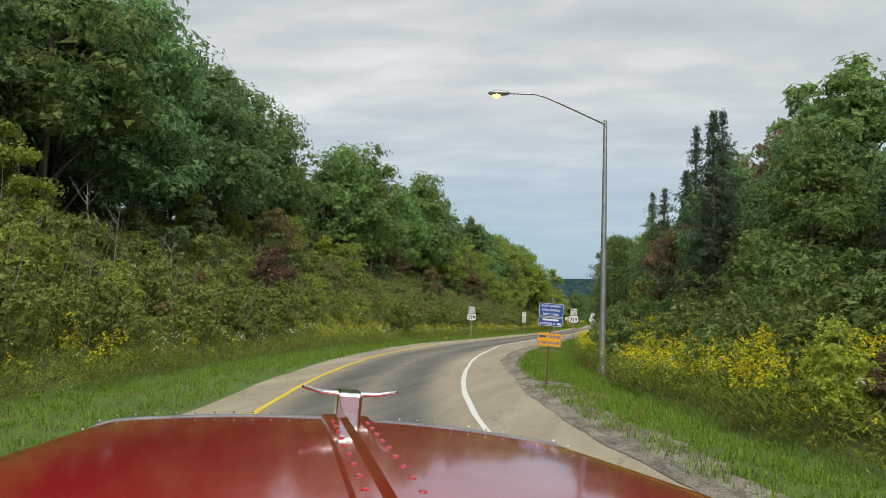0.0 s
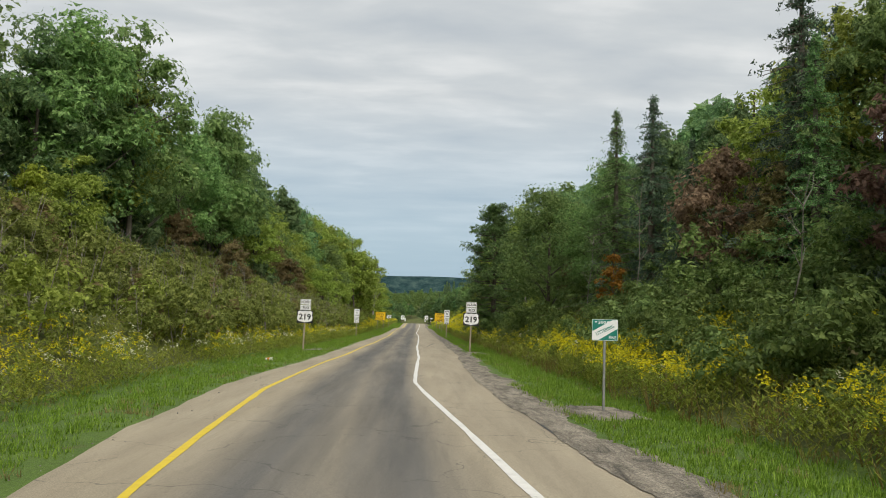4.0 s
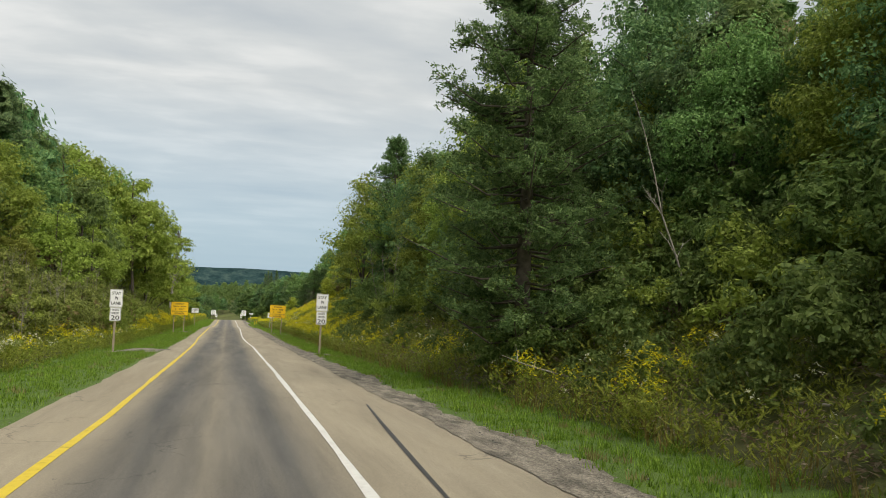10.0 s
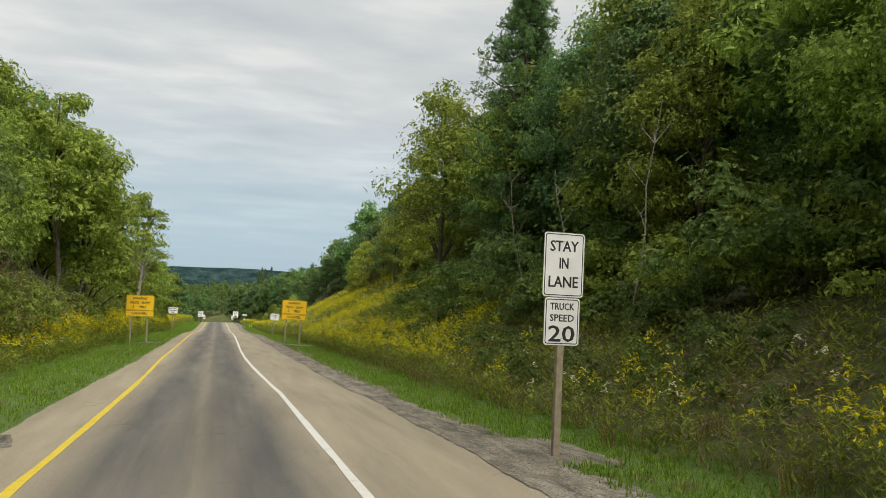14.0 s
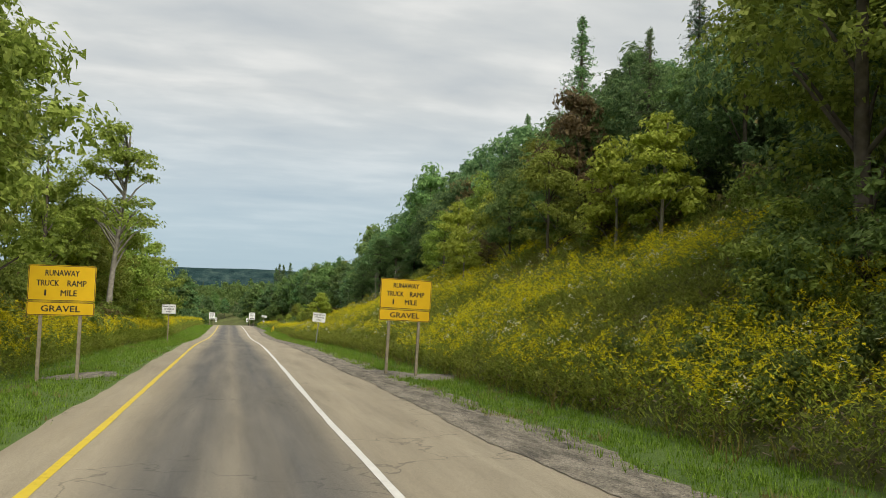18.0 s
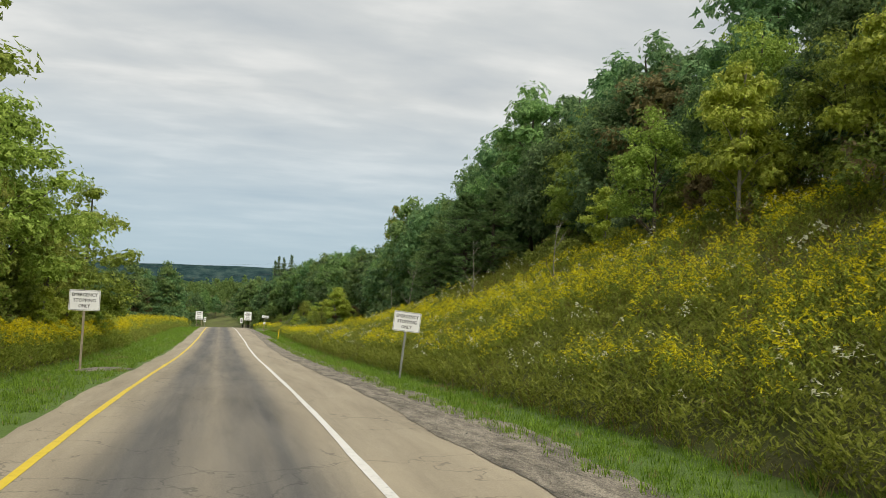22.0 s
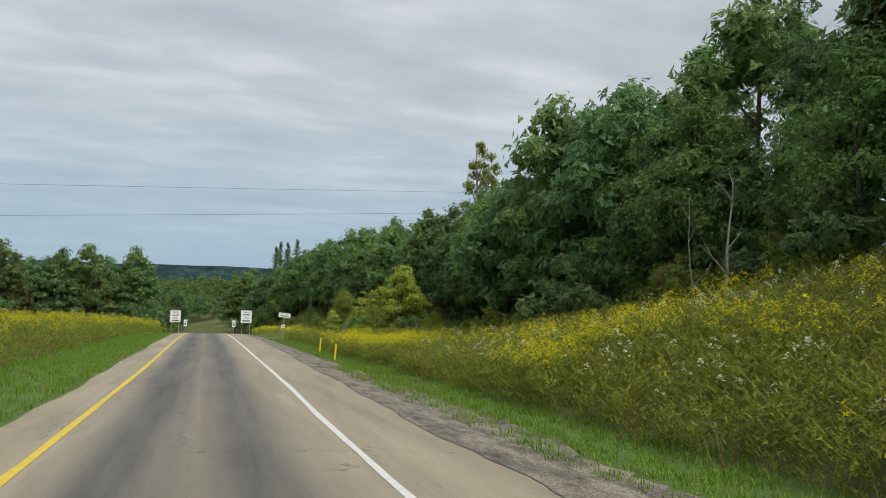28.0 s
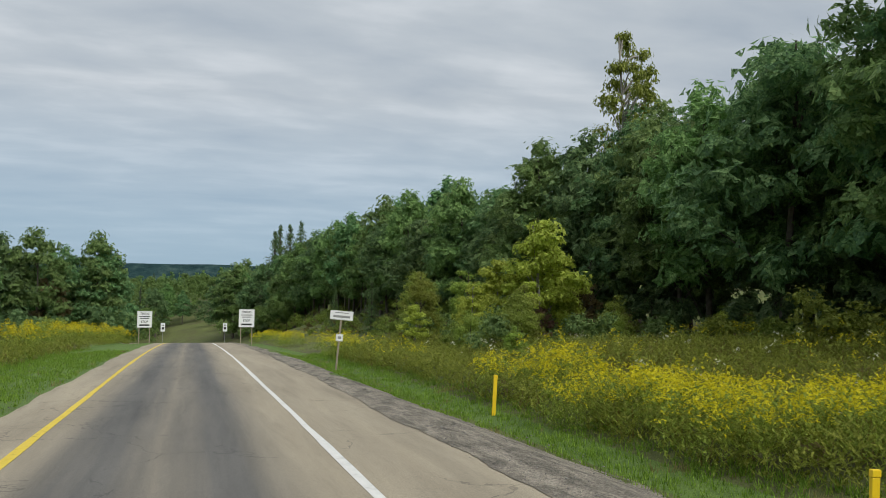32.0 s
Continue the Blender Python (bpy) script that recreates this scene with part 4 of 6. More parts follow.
def wood_row(seed, y0, y1, dist, step, mixture, top, group, sway=1.2, far=False):
    """A line of trees along the road at dist(y) metres sideways, their tops near top(y) metres over the road."""
    rg = np.random.default_rng(seed)
    names = [k for k, _ in mixture]
    p = np.array([w for _, w in mixture], float)
    y = y0
    while y < y1:
        yy = y + rg.normal(0, step * 0.2)
        x = float(road_x(yy)) + dist(yy) + rg.normal(0, sway)
        if 0 < x < 12.5 and -27 < yy < -8:
            x += 3.0  # room for the lone pine
        kind = names[rg.choice(len(names), p=p / p.sum())]
        high = (top(yy) + float(road_z(yy)) - float(ground_z(x, yy))) * (0.62 if kind in ("rust", "red") else 1.0)
        s = min(max(high * rg.choice([0.70, 0.82, 0.92, 0.98, 1.03]) / TALL[kind], 0.3), 2.0 if kind == "lime" else 1.7)
        wide = min(s, 1.30)
        tree(kind, x, yy, wide, s / wide * rg.uniform(0.97, 1.03), group, far)
        y += step * rg.uniform(0.8, 1.2)


MIX_L = [("oak", 3), ("maple", 1.6), ("ash", 4.5), ("rust", 0.4), ("hemlock", 0.3)]
MIX_R = [("maple", 5), ("oak", 3.5), ("ash", 0.8), ("hemlock", 0.7), ("rust", 0.35), ("red", 0.2)]
MIX_S = [("maple", 6), ("oak", 2.6), ("ash", 1.4), ("rust", 0.5), ("hemlock", 0.5), ("spruce", 0.2)]
lerp = lambda ys, vs: (lambda y: float(np.interp(y, ys, vs)))
# left cutting: the trees stand back above a scrubby slope
wood_row(29, -128, -42, lerp([-130, -60, 34], [-19.0, -18.5, -17.5]), 4.2, [("maple", 6), ("oak", 2), ("hemlock", 0.8)], lerp([-130, -95, -82, -62, -20], [17.5, 18.0, 21.5, 20.5, 19]), "trees on the cutting")
wood_row(1, -42, 34, lerp([-130, -60, -10, 34], [-19.0, -18.5, -17.5, -15.0]), 4.4, MIX_L, lerp([-130, -62, -20, 10, 34], [17.5, 18.5, 18.5, 17, 15.5]), "trees on the cutting")
wood_row(21, 34, 70, lerp([34, 80], [-13.5, -13.0]), 4.0, [("ash", 5), ("oak", 3), ("maple", 1), ("rust", 0.4)], lerp([34, 55, 80], [16, 19.5, 17]), "trees on the cutting")
wood_row(2, -128, 76, lerp([-130, 74], [-21, -18.5]), 4.6, [("oak", 5), ("maple", 5), ("ash", 1)], lerp([-130, -60, -17, 70], [18, 18, 20.5, 20.5]), "trees on the cutting", far=True)
wood_row(3, 8, 40, lerp([-40, 0, 40], [-14.5, -13.0, -10.5]), 4.2, [("lime", 1.5), ("ash", 2.5), ("rust", 2.0), ("oak", 0.6)], lerp([-40, -20, 40], [9.0, 9.0, 10.5]), "small trees on the bank", 1.2)
wood_row(31, -126, -40, lerp([-126, -40], [-15.5, -15.0]), 6.5, [("lime", 2), ("ash", 2), ("rust", 1.6)], lerp([-126, -40], [8.0, 9.5]), "small trees on the bank", 1.2)
wood_row(22, 40, 64, lerp([40, 78], [-10.0, -10.0]), 3.6, [("ash", 5), ("lime", 1.6), ("oak", 1.5)], lerp([38, 45, 78], [14.0, 17.0, 16.0]), "small trees on the bank", 1.0)
wood_row(23, 80, 118, lerp([80, 118], [-12.0, -12.0]), 3.0, [("ash", 4), ("lime", 1), ("oak", 1)], lerp([80, 98, 106, 118], [14.0, 13.0, 8.0, 4.5]), "small trees by the field", 1.4)
wood_row(24, 84, 112, lerp([80, 112], [-9.8, -9.6]), 2.8, [("lime", 1.5), ("ash", 4)], lerp([80, 97, 103, 112], [12.5, 11.5, 6.0, 3.5]), "small trees by the field", 0.7)
# right side
wood_row(28, 2, 40, lerp([0, 20, 40], [12.8, 13.6, 15.2]), 3.2, [("ash", 6), ("oak", 1.4), ("maple", 0.5)], lerp([0, 44], [14.5, 15]), "trees above the road", 0.8)
wood_row(30, -128, -56, lerp([-130, -90, -50, 36], [16, 13.8, 11.8, 11.2]), 3.2, [("maple", 3.2), ("hemlock", 1.6), ("spruce", 3.4), ("oak", 0.4), ("rust", 0.6), ("red", 0.5)], lerp([-130, -80, -63, -24], [10, 11, 12.5, 12.8]), "trees above the road")
wood_row(4, -56, -22, lerp([-130, -90, -50, 36], [16, 13.8, 11.8, 11.2]), 3.4, [("maple", 3.4), ("oak", 2.2), ("hemlock", 2.0), ("spruce", 1.8), ("rust", 0.6), ("red", 0.4)], lerp([-130, -80, -63, -24, -16, 10, 38], [10, 11, 12.5, 12.8, 14, 15, 15.5]), "trees above the road")
wood_row(32, -22, 2, lerp([-22, 2], [13.4, 12.4]), 3.4, [("ash", 6), ("oak", 1.6), ("maple", 0.5), ("rust", 0.5)], lerp([-24, -16, 2], [12.8, 14, 14.5]), "trees above the road")
wood_row(5, -126, 46, lerp([-130, -50, 44], [20, 15.5, 15]), 4.0, MIX_R, lerp([-130, -80, -24, 0, 46], [12.5, 13, 14.0, 16, 16.5]), "trees above the road", far=True)
wood_row(25, -50, 40, lerp([-50, 40], [19.5, 19.0]), 4.6, [("maple", 5), ("oak", 4)], lerp([-50, 0, 40], [15, 17.5, 18]), "trees above the road", far=True)
wood_row(6, 52, 126, lerp([40, 56, 70, 100, 126], [16, 18, 19.0, 20.5, 21]), 3.6, MIX_S, lerp([40, 64, 72, 100, 126], [15.5, 16.8, 14.6, 16.4, 15.5]), "trees above the slope", 0.9)
wood_row(16, 54, 94, lerp([44, 60, 80, 100], [14.6, 16.0, 16.6, 17.0]), 3.0, [("lime", 2), ("ash", 4), ("oak", 2), ("rust", 1)], lerp([44, 100], [11.5, 11.0]), "small trees on the slope", 0.8)
wood_row(7, 46, 152, lerp([40, 60, 90, 125, 152], [19, 23, 24, 24, 27]), 3.8, MIX_S, lerp([40, 60, 110, 152], [18, 19, 21, 21.5]), "trees above the slope", far=True)
wood_row(26, 120, 152, lerp([120, 152], [21.5, 24.0]), 3.6, [("maple", 4), ("oak", 4), ("ash", 0.4)], lerp([120, 152], [14.5, 15.0]), "trees above the slope", 0.8)
wood_row(8, 152, 300, lerp([150, 175, 200, 262, 300], [25, 23.0, 22, 17, 13]), 2.9, [("maple", 5), ("oak", 4)], lerp([150, 157, 163, 168, 208, 220, 300], [18.5, 18.5, 17.5, 14.9, 13.4, 16, 16.5]), "trees past the field", 0.8, True)
wood_row(27, 154, 300, lerp([150, 175, 200, 262, 300], [29, 27.0, 26, 21, 17]), 3.4, [("maple", 6), ("oak", 3)], lerp([150, 157, 163, 168, 208, 220, 300], [19.5, 19.5, 18.5, 15.8, 14.4, 17, 17.5]), "trees past the field", 0.8, True)
# left past the field
for k in range(38):
    t = k / 37
    tree(("maple", "oak", "maple", "rust", "oak")[k % 5], -12 - 86 * t + 1.2 * math.sin(k * 2.1), 272 - 52 * t + 2 * math.sin(k * 1.3), 1.22 + 0.10 * math.sin(k * 1.7), 1.05, "trees past the field", True)
    tree(("oak", "maple", "oak", "maple", "hemlock")[k % 5], -15 - 86 * t + 1.5 * math.sin(k * 3.1), 279 - 52 * t + 2 * math.sin(k * 2.3), 1.08, 1.08, "trees past the field", True)
# trees that stand out
tree("pine", 7.9, -15.6, 0.98, 0.93)
tree("hemlock", 11.3, -11.0, 0.85)
tree("oak", -15.0, -39.0, 1.10, 1.1)
tree("oak", -17.0, -9.5, 1.15, 1.15)
tree("spruce", 13.6, -59.4, 0.98, 1.15)
tree("red", 16.4, -70.9, 1.1, 1.2)
tree("red", 13.2, -66.5, 0.9)
tree("amber", 12.2, -70.0, 0.8)
tree("rust", -13.8, -63.8, 0.72)
tree("red", -14.6, -61.0, 0.75)
tree("spruce", 12.6, -79.5, 0.86, 1.0)
tree("red", -9.2, -73.7, 0.6)
tree("open", -7.6, 80.0, 1.30, 0.92)
tree("ash", -9.6, 86.0, 0.62, 1.1)
tree("ash", -7.4, 107.0, 1.05, 0.90)
for bx, by, bs in ((-8.6, 102.5, 0.40), (-8.8, 108.0, 0.40), (-8.4, 112.0, 0.30), (-10.2, 105.0, 0.52), (-9.6, 115.5, 0.34), (-11.5, 109.5, 0.50), (-10.6, 119.0, 0.30), (-12.8, 114.0, 0.42), (-9.0, 98.0, 0.50)):
    tree("ash", bx, by, bs)
for bx, by, bs in ((-8.2, 115.0, 0.34), (-9.4, 118.5, 0.42), (-8.3, 121.5, 0.30), (-10.2, 123.0, 0.46), (-9.0, 126.5, 0.36), (-11.0, 128.5, 0.42), (-9.8, 132.0, 0.28), (-12.4, 120.0, 0.50), (-12.6, 132.0, 0.36)):
    tree("ash", bx, by, bs)
tree("ash", -7.5, 104.6, 0.30)
tree("ash", -7.0, 109.2, 0.26)
tree("lime", -7.6, 112.5, 0.42)
for bx, by, bs in ((-8.2, 101.5, 0.62), (-9.5, 106.0, 0.66), (-7.9, 105.5, 0.45), (-8.6, 110.5, 0.5)):
    tree("ash", bx, by, bs)
for bx, by, bs in ((-7.4, 97.0, 0.34), (-7.8, 99.5, 0.42), (-7.2, 102.0, 0.30), (-7.6, 107.5, 0.36), (-6.9, 113.5, 0.28), (-7.4, 117.0, 0.30)):
    tree("lime", bx, by, bs * 1.6)
tree("rust", -12.0, 0.0, 0.72)
tree("rust", -12.5, -24.0, 0.62)
tree("amber", 10.3, -48.2, 0.62)
tree("rust", 21.0, 96.0, 1.15)
tree("rust", 25.0, 132.0, 1.4)
tree("hemlock", 18.5, 67.0, 1.06)
tree("pine", 12.7, 27.5, 0.86, 1.28)
tree("rust", 16.5, 63.0, 0.8, 1.2)
tree("tall", 27.0, 148.5, 1.08)
tree("tall", 29.0, 155.0, 1.12)
tree("spruce", 30.5, 151.0, 1.5, 1.1)
tree("open", 27.4, 228.0, 1.1, 1.0)
tree("lime", 12.3, -100.4, 0.36)
tree("red", 13.0, -100.9, 0.22)
tree("pine", 14.8, 108.5, 0.66, 0.80)
tree("pine", 13.4, 110.2, 0.52, 0.78)
tree("pine", 16.2, 107.0, 0.56, 0.85)
tree("lime", 15.4, 80.9, 0.95, 1.1)
tree("lime", 12.6, 70.0, 0.7)
tree("lime", 16.2, 176.8, 1.22, 1.0)
tree("lime", 17.4, 178.5, 1.0, 1.0)
tree("lime", 15.0, 179.5, 0.85)
tree("ash", 14.0, 181.5, 0.42)
tree("ash", 12.2, 184.0, 0.40)
tree("ash", 13.2, 188.0, 0.42)
for bx, by, bs in ((10.6, 166.5, 0.16), (11.6, 168.5, 0.22), (12.6, 171.0, 0.28), (13.6, 173.0, 0.33), (11.4, 173.5, 0.22), (13.0, 177.5, 0.34), (10.8, 180.0, 0.26), (17.2, 171.5, 0.20)):
    tree("ash" if by < 174 else "lime", bx, by, bs if by < 174 else bs * 1.8)
tree("rust", 19.2, 178.5, 0.42)
tree("red", 16.0, 176.6, 0.34)
tree("ash", 18.6, 174.0, 0.28)
tree("lime", 20.6, 169.0, 0.34)
tree("lime", 21.6, 163.5, 0.32)
tree("ash", 20.4, 159.5, 0.22)
tree("rust", 21.5, 155.0, 0.34)
tree("ash", 22.5, 171.5, 0.24)
tree("open", 26.8, 187.0, 1.0, 1.66)
for k in range(9):
    tree(("maple", "oak", "maple")[k % 3], -30 + 3.6 * k + 1.2 * math.sin(k * 2.3), 335 + 7 * math.sin(k * 1.9), 0.80 + 0.14 * math.sin(k * 1.3), 1.0, "trees past the brow", True)
tree("hemlock", 16.0, 214.0, 0.45)
tree("hemlock", 14.0, 222.0, 0.4)
for k in range(4):
    tree("hemlock", 15.5 + 2.4 * math.sin(k * 2), 276 + 3.0 * k, 1.55 + 0.10 * math.sin(k * 3), 0.97)


def woods(name, seed, n, area, size, label, valley=0):
    """Deeper rows of the wood in one mesh; valley: as many trees on the low ground past the brow."""
    rg = np.random.default_rng(seed)
    pos = np.concatenate([region(rg, int(n * w), *a) for w, a in area])
    pos = pos[(pos[:, 1] < 296) | (pos[:, 0] > 12) | (pos[:, 0] < -16)]
    if valley:
        low = np.stack([rg.uniform(-170, 120, valley), rg.uniform(350, 560, valley)], -1)
        pos = np.concatenate([pos, np.concatenate([low, ground_z(low[:, 0], low[:, 1])[:, None]], 1)])
    grown = size * rg.uniform(0.75, 1.2, len(pos)) * np.where(pos[:, 1] > 340, 0.62, 1.0)
    pos[:, 2] -= 0.3
    items = []
    for k, (arr, mi) in enumerate(((broadleaf(300, 12.5, 3.8, 2.0, 22, 13, 1.15, 2), 0), (broadleaf(301, 12.0, 3.5, 1.6, 22, 13, 1.15, 2), 1), (broadleaf(302, 13.5, 3.2, 3.0, 20, 13, 1.15, 2), 0), (broadleaf(303, 11.5, 3.8, 1.4, 22, 13, 1.15, 2), 1), (conifer(304, 13.0, 3.0, 16, 6, 8, 0.9), 2), (broadleaf(305, 10.0, 3.0, 1.6, 20, 13, 1.1, 2), 3))):
        (tv, tf), (v, f) = arr
        tf = halves(tf)
        vv, ff = join_arrays([(tv, tf), (v, f)])
        items.append((vv, ff, np.concatenate([np.full(len(tf), 4), np.full(len(f), mi)])))
    return stuff(name, items, pos, grown, rg, [LEAF_OAK, LEAF_DARK, NEEDLE_DARK, LEAF_RUST, BARK], label, "woods")


woods("deep_woods", 11, 110, [(1.0, (-135, 78, -46, -25))], 1.05, "deep green wood behind the cutting")
woods("deep_woods", 12, 110, [(0.62, (-135, 44, 21, 42)), (0.38, (44, 150, 33, 50))], 1.0, "dark wooded hillside above the road")
woods("far_woods", 13, 220, [(0.34, (150, 280, 28, 62)), (0.24, (262, 330, -95, -14)), (0.42, (300, 420, 14, 60))], 0.95, "far mixed woods past the fields", 420)


def ridge(name, y, z0, z1, seed, x0=-2200, x1=2200):
    rg = np.random.default_rng(seed)
    xs = np.linspace(x0, x1, 160)
    top = z1 + 4 * np.sin(xs * 0.0021 + seed) + 1.5 * np.sin(xs * 0.0067 + 2 * seed) + rg.normal(0, 0.5, len(xs))
    rows = []
    for t in np.linspace(0, 1, 14):
        rows.append(np.stack([xs, y - 260 * (1 - t) + 20 * np.sin(xs * 0.01 + t * 5), z0 + (top - z0) * t ** 0.8], -1))
    rows.append(np.stack([xs, np.full_like(xs, y + 400), np.full_like(xs, z0)], -1))
    v = np.array(rows)
    m, n = v.shape[:2]
    i = np.arange(m * n).reshape(m, n)
    f = np.stack([i[:-1, :-1], i[:-1, 1:], i[1:, 1:], i[1:, :-1]], -1).reshape(-1, 4)
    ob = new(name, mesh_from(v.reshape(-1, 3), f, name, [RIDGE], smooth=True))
    return tagged(ob, "distant wooded ridge with blue-green haze in its colour", "hill", kind="structure")


# two far ridges, both hazed by colour alone
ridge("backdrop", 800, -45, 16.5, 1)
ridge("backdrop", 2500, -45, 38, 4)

# ---------------------------------------------------------------- undergrowth
# bare gravel round the sign posts and on the lay-bys, where nothing grows
BARE = ((7.13, -92.0, 0.8, 1.0), (5.2, -68.5, 0.9, 1.4), (5.0, -38.6, 0.7, 1.6), (5.3, 51.0, 1.7, 2.0), (-4.2, 6.6, 1.5, 2.4), (-4.1, 90.0, 1.2, 1.5), (-4.2, 50.6, 1.1, 1.4), (5.1, 153.0, 0.9, 6.0), (4.9, 5.6, 0.7, 1.5), (-4.2, -38.5, 1.0, 1.3))


def off_bare(pos):
    for x, y, rx, ry in BARE:
        pos = pos[((pos[:, 0] - x) / rx) ** 2 + ((pos[:, 1] - y) / ry) ** 2 > 0.85]
    return pos


rg = np.random.default_rng(41)


def bush_items():
    return [(v, f, np.zeros(len(f), int)) for v, f in BUSHES]


pos = np.concatenate([
    region(rg, 170, 14, 80, -14, -7.0), region(rg, 90, 76, 118, -15, -8.0), region(rg, 40, 118, 262, -30, -16),
])
stuff("undergrowth", bush_items(), pos, rg.uniform(0.8, 1.9, len(pos)), rg, [SHRUB], "tangled olive-green undergrowth on the left bank", "undergrowth")
pos = np.concatenate([region(rg, 60, 36, 92, 14.5, 20), region(rg, 40, 92, 140, 18.5, 23), region(rg, 110, 140, 262, 19.5, 25), region(rg, 60, 172, 262, 11, 20)])
stuff("undergrowth", bush_items(), pos, rg.uniform(0.6, 1.5, len(pos)), rg, [SHRUB], "dense olive undergrowth at the edge of the wood", "undergrowth")
pos = np.concatenate([region(rg, 300, -125, -20, 8.2, 13), region(rg, 90, -20, 22, 9.8, 14)])
stuff("undergrowth", bush_items(), pos, rg.uniform(0.6, 1.4, len(pos)), rg, [UNDER], "dark green undergrowth along the right bank", "undergrowth")


pos = np.concatenate([region(rg, 200, -45, 42, 7.4, 10.4), region(rg, 110, -110, -45, 7.4, 10.0)])
stuff("low_shrubs", bush_items(), pos, rg.uniform(0.30, 0.75, len(pos)), rg, [UNDER], "low tangled shrubs and brambles on the shaded bank", "shrubs")


fine = []
for k in range(4):
    v, f, _ = crown(np.random.default_rng(250 + k), (0, 0, 0.85), (0.95, 0.95, 1.0), 14, 40, 0.115, 0.42, -0.6)
    fine.append((v, f, np.zeros(len(f), int)))
tall = []
for k in range(4):
    v, f, _ = crown(np.random.default_rng(230 + k), (0, 0, 0.85), (0.95, 0.95, 1.0), 11, 17, 0.22, 0.44, -0.5)
    tall.append((v, f, np.zeros(len(f), int)))
pos = np.concatenate([region(rg, 190, -128, 80, -26, -14), region(rg, 90, -128, 44, 16.5, 26), region(rg, 90, 44, 152, 17, 30), region(rg, 130, 150, 262, 21.5, 30), region(rg, 110, 280, 330, 17, 44), region(rg, 70, 325, 400, 8, 60)])
close = region(rg, 170, -128, 46, 10.5, 16.5)
stuff("thicket", fine, close, rg.uniform(1.3, 2.4, len(close)), rg, [UNDER], "green thicket at the edge of the wood", "thicket")
close = region(rg, 110, -24, 42, 9.6, 13.5)
stuff("thicket", fine, close, rg.uniform(0.8, 1.7, len(close)), rg, [LEAF_ASH], "light green saplings and bushes at the edge of the wood", "bushes")
close = region(rg, 46, 122, 256, -13, -7.4)
stuff("thicket", fine, close, rg.uniform(0.6, 1.3, len(close)), rg, [LEAF_ASH], "yellow-green bushes standing in the goldenrod", "bushes")
close = region(rg, 16, -19.5, -12.5, 6.9, 9.6)
stuff("thicket", fine, close, rg.uniform(0.8, 1.3, len(close)), rg, [UNDER], "low green bushes round the foot of the pine", "bushes")
edge = rg.uniform(0, 1, 130)
edge = np.stack([-9 - 90 * edge + rg.normal(0, 2, 130), 268 - 52 * edge + rg.normal(0, 2.5, 130)], -1)
edge = np.concatenate([edge, ground_z(edge[:, 0], edge[:, 1])[:, None]], 1)

low = np.concatenate([np.stack([rg.uniform(-60, 60, 330), rg.uniform(336, 470, 330)], -1), np.stack([rg.uniform(7, 16, 60) * rg.choice([-1, 1], 60), rg.uniform(262, 336, 60)], -1)])
low = np.concatenate([low, ground_z(low[:, 0], low[:, 1])[:, None]], 1)
stuff("thicket", tall, low, rg.uniform(2.0, 4.0, len(low)), rg, [UNDER], "olive scrub covering the slope past the brow", "thicket")
stuff("thicket", tall, edge, rg.uniform(2.0, 3.6, len(edge)), rg, [LEAF_DARK], "dark green thicket at the foot of the far trees", "thicket")
stuff("thicket", tall, pos, rg.uniform(1.4, 2.7, len(pos)), rg, [LEAF_DARK], "tall dark green thicket under the trees", "thicket")
pos = np.concatenate([region(rg, 14, 26, 42, 10.5, 14), region(rg, 26, 168, 196, 10.5, 20), region(rg, 40, -125, -45, 7.5, 12)])
stuff("thicket", bush_items(), pos, rg.uniform(0.7, 1.35, len(pos)), rg, [LEAF_OAK], "green bushes among the goldenrod", "bushes")


pos = np.concatenate([region(rg, 70, 56, 126, 16.0, 20.0), region(rg, 30, 126, 170, 19.5, 23.5)])
stuff("thicket", bush_items(), pos, rg.uniform(0.7, 1.5, len(pos)), rg, [LEAF_ASH], "light green bushes along the edge of the wood", "bushes")
pos = np.concatenate([region(rg, 26, -47, -35, 7.4, 10.5), region(rg, 40, -80, 60, -10, -7.2)])
stuff("thicket", bush_items(), pos, rg.uniform(0.5, 0.95, len(pos)), rg, [SHRUB], "reddish-brown weeds gone to seed", "weeds")


def scrub(seed):
    """An upright bush of many small leaves on thin stems."""
    r = np.random.default_rng(seed)
    v, f, _ = crown(r, (0, 0, 0.9), (0.85, 0.85, 1.0), 16, 36, 0.15, 0.42, -0.7)
    stems = []
    for _ in range(2):
        a, q = r.uniform(0, 6.28), r.uniform(0.2, 0.6)
        stems.append(tube_arrays([(0, 0, -0.2), (math.cos(a) * q * 0.5, math.sin(a) * q * 0.5, 0.9), (math.cos(a) * q, math.sin(a) * q, 1.75 + 0.35 * r.uniform())], [0.022, 0.014, 0.004], 3))
    tv, tf = join_arrays(stems)
    tf = halves(tf)
    vv, ff = join_arrays([(tv, tf), (v, f)])
    return vv, ff, np.concatenate([np.ones(len(tf), int), np.zeros(len(f), int)])


scrubs = [scrub(240 + k) for k in range(5)]
pos = np.concatenate([region(rg, 540, -126, 6, -17.5, -7.4), region(rg, 300, 6, 46, -14, -7.6)])
stuff("scrub", scrubs, pos, rg.uniform(0.75, 1.7, len(pos)), rg, [SCRUB, DEADWOOD], "fine-leaved olive-brown scrub covering the cutting", "scrub")
pos = region(rg, 190, -126, 6, -17.5, -8.4)
stuff("scrub", scrubs, pos, rg.uniform(0.7, 1.5, len(pos)), rg, [LEAF_ASH, DEADWOOD], "light green scrub on the slope of the cutting", "scrub")


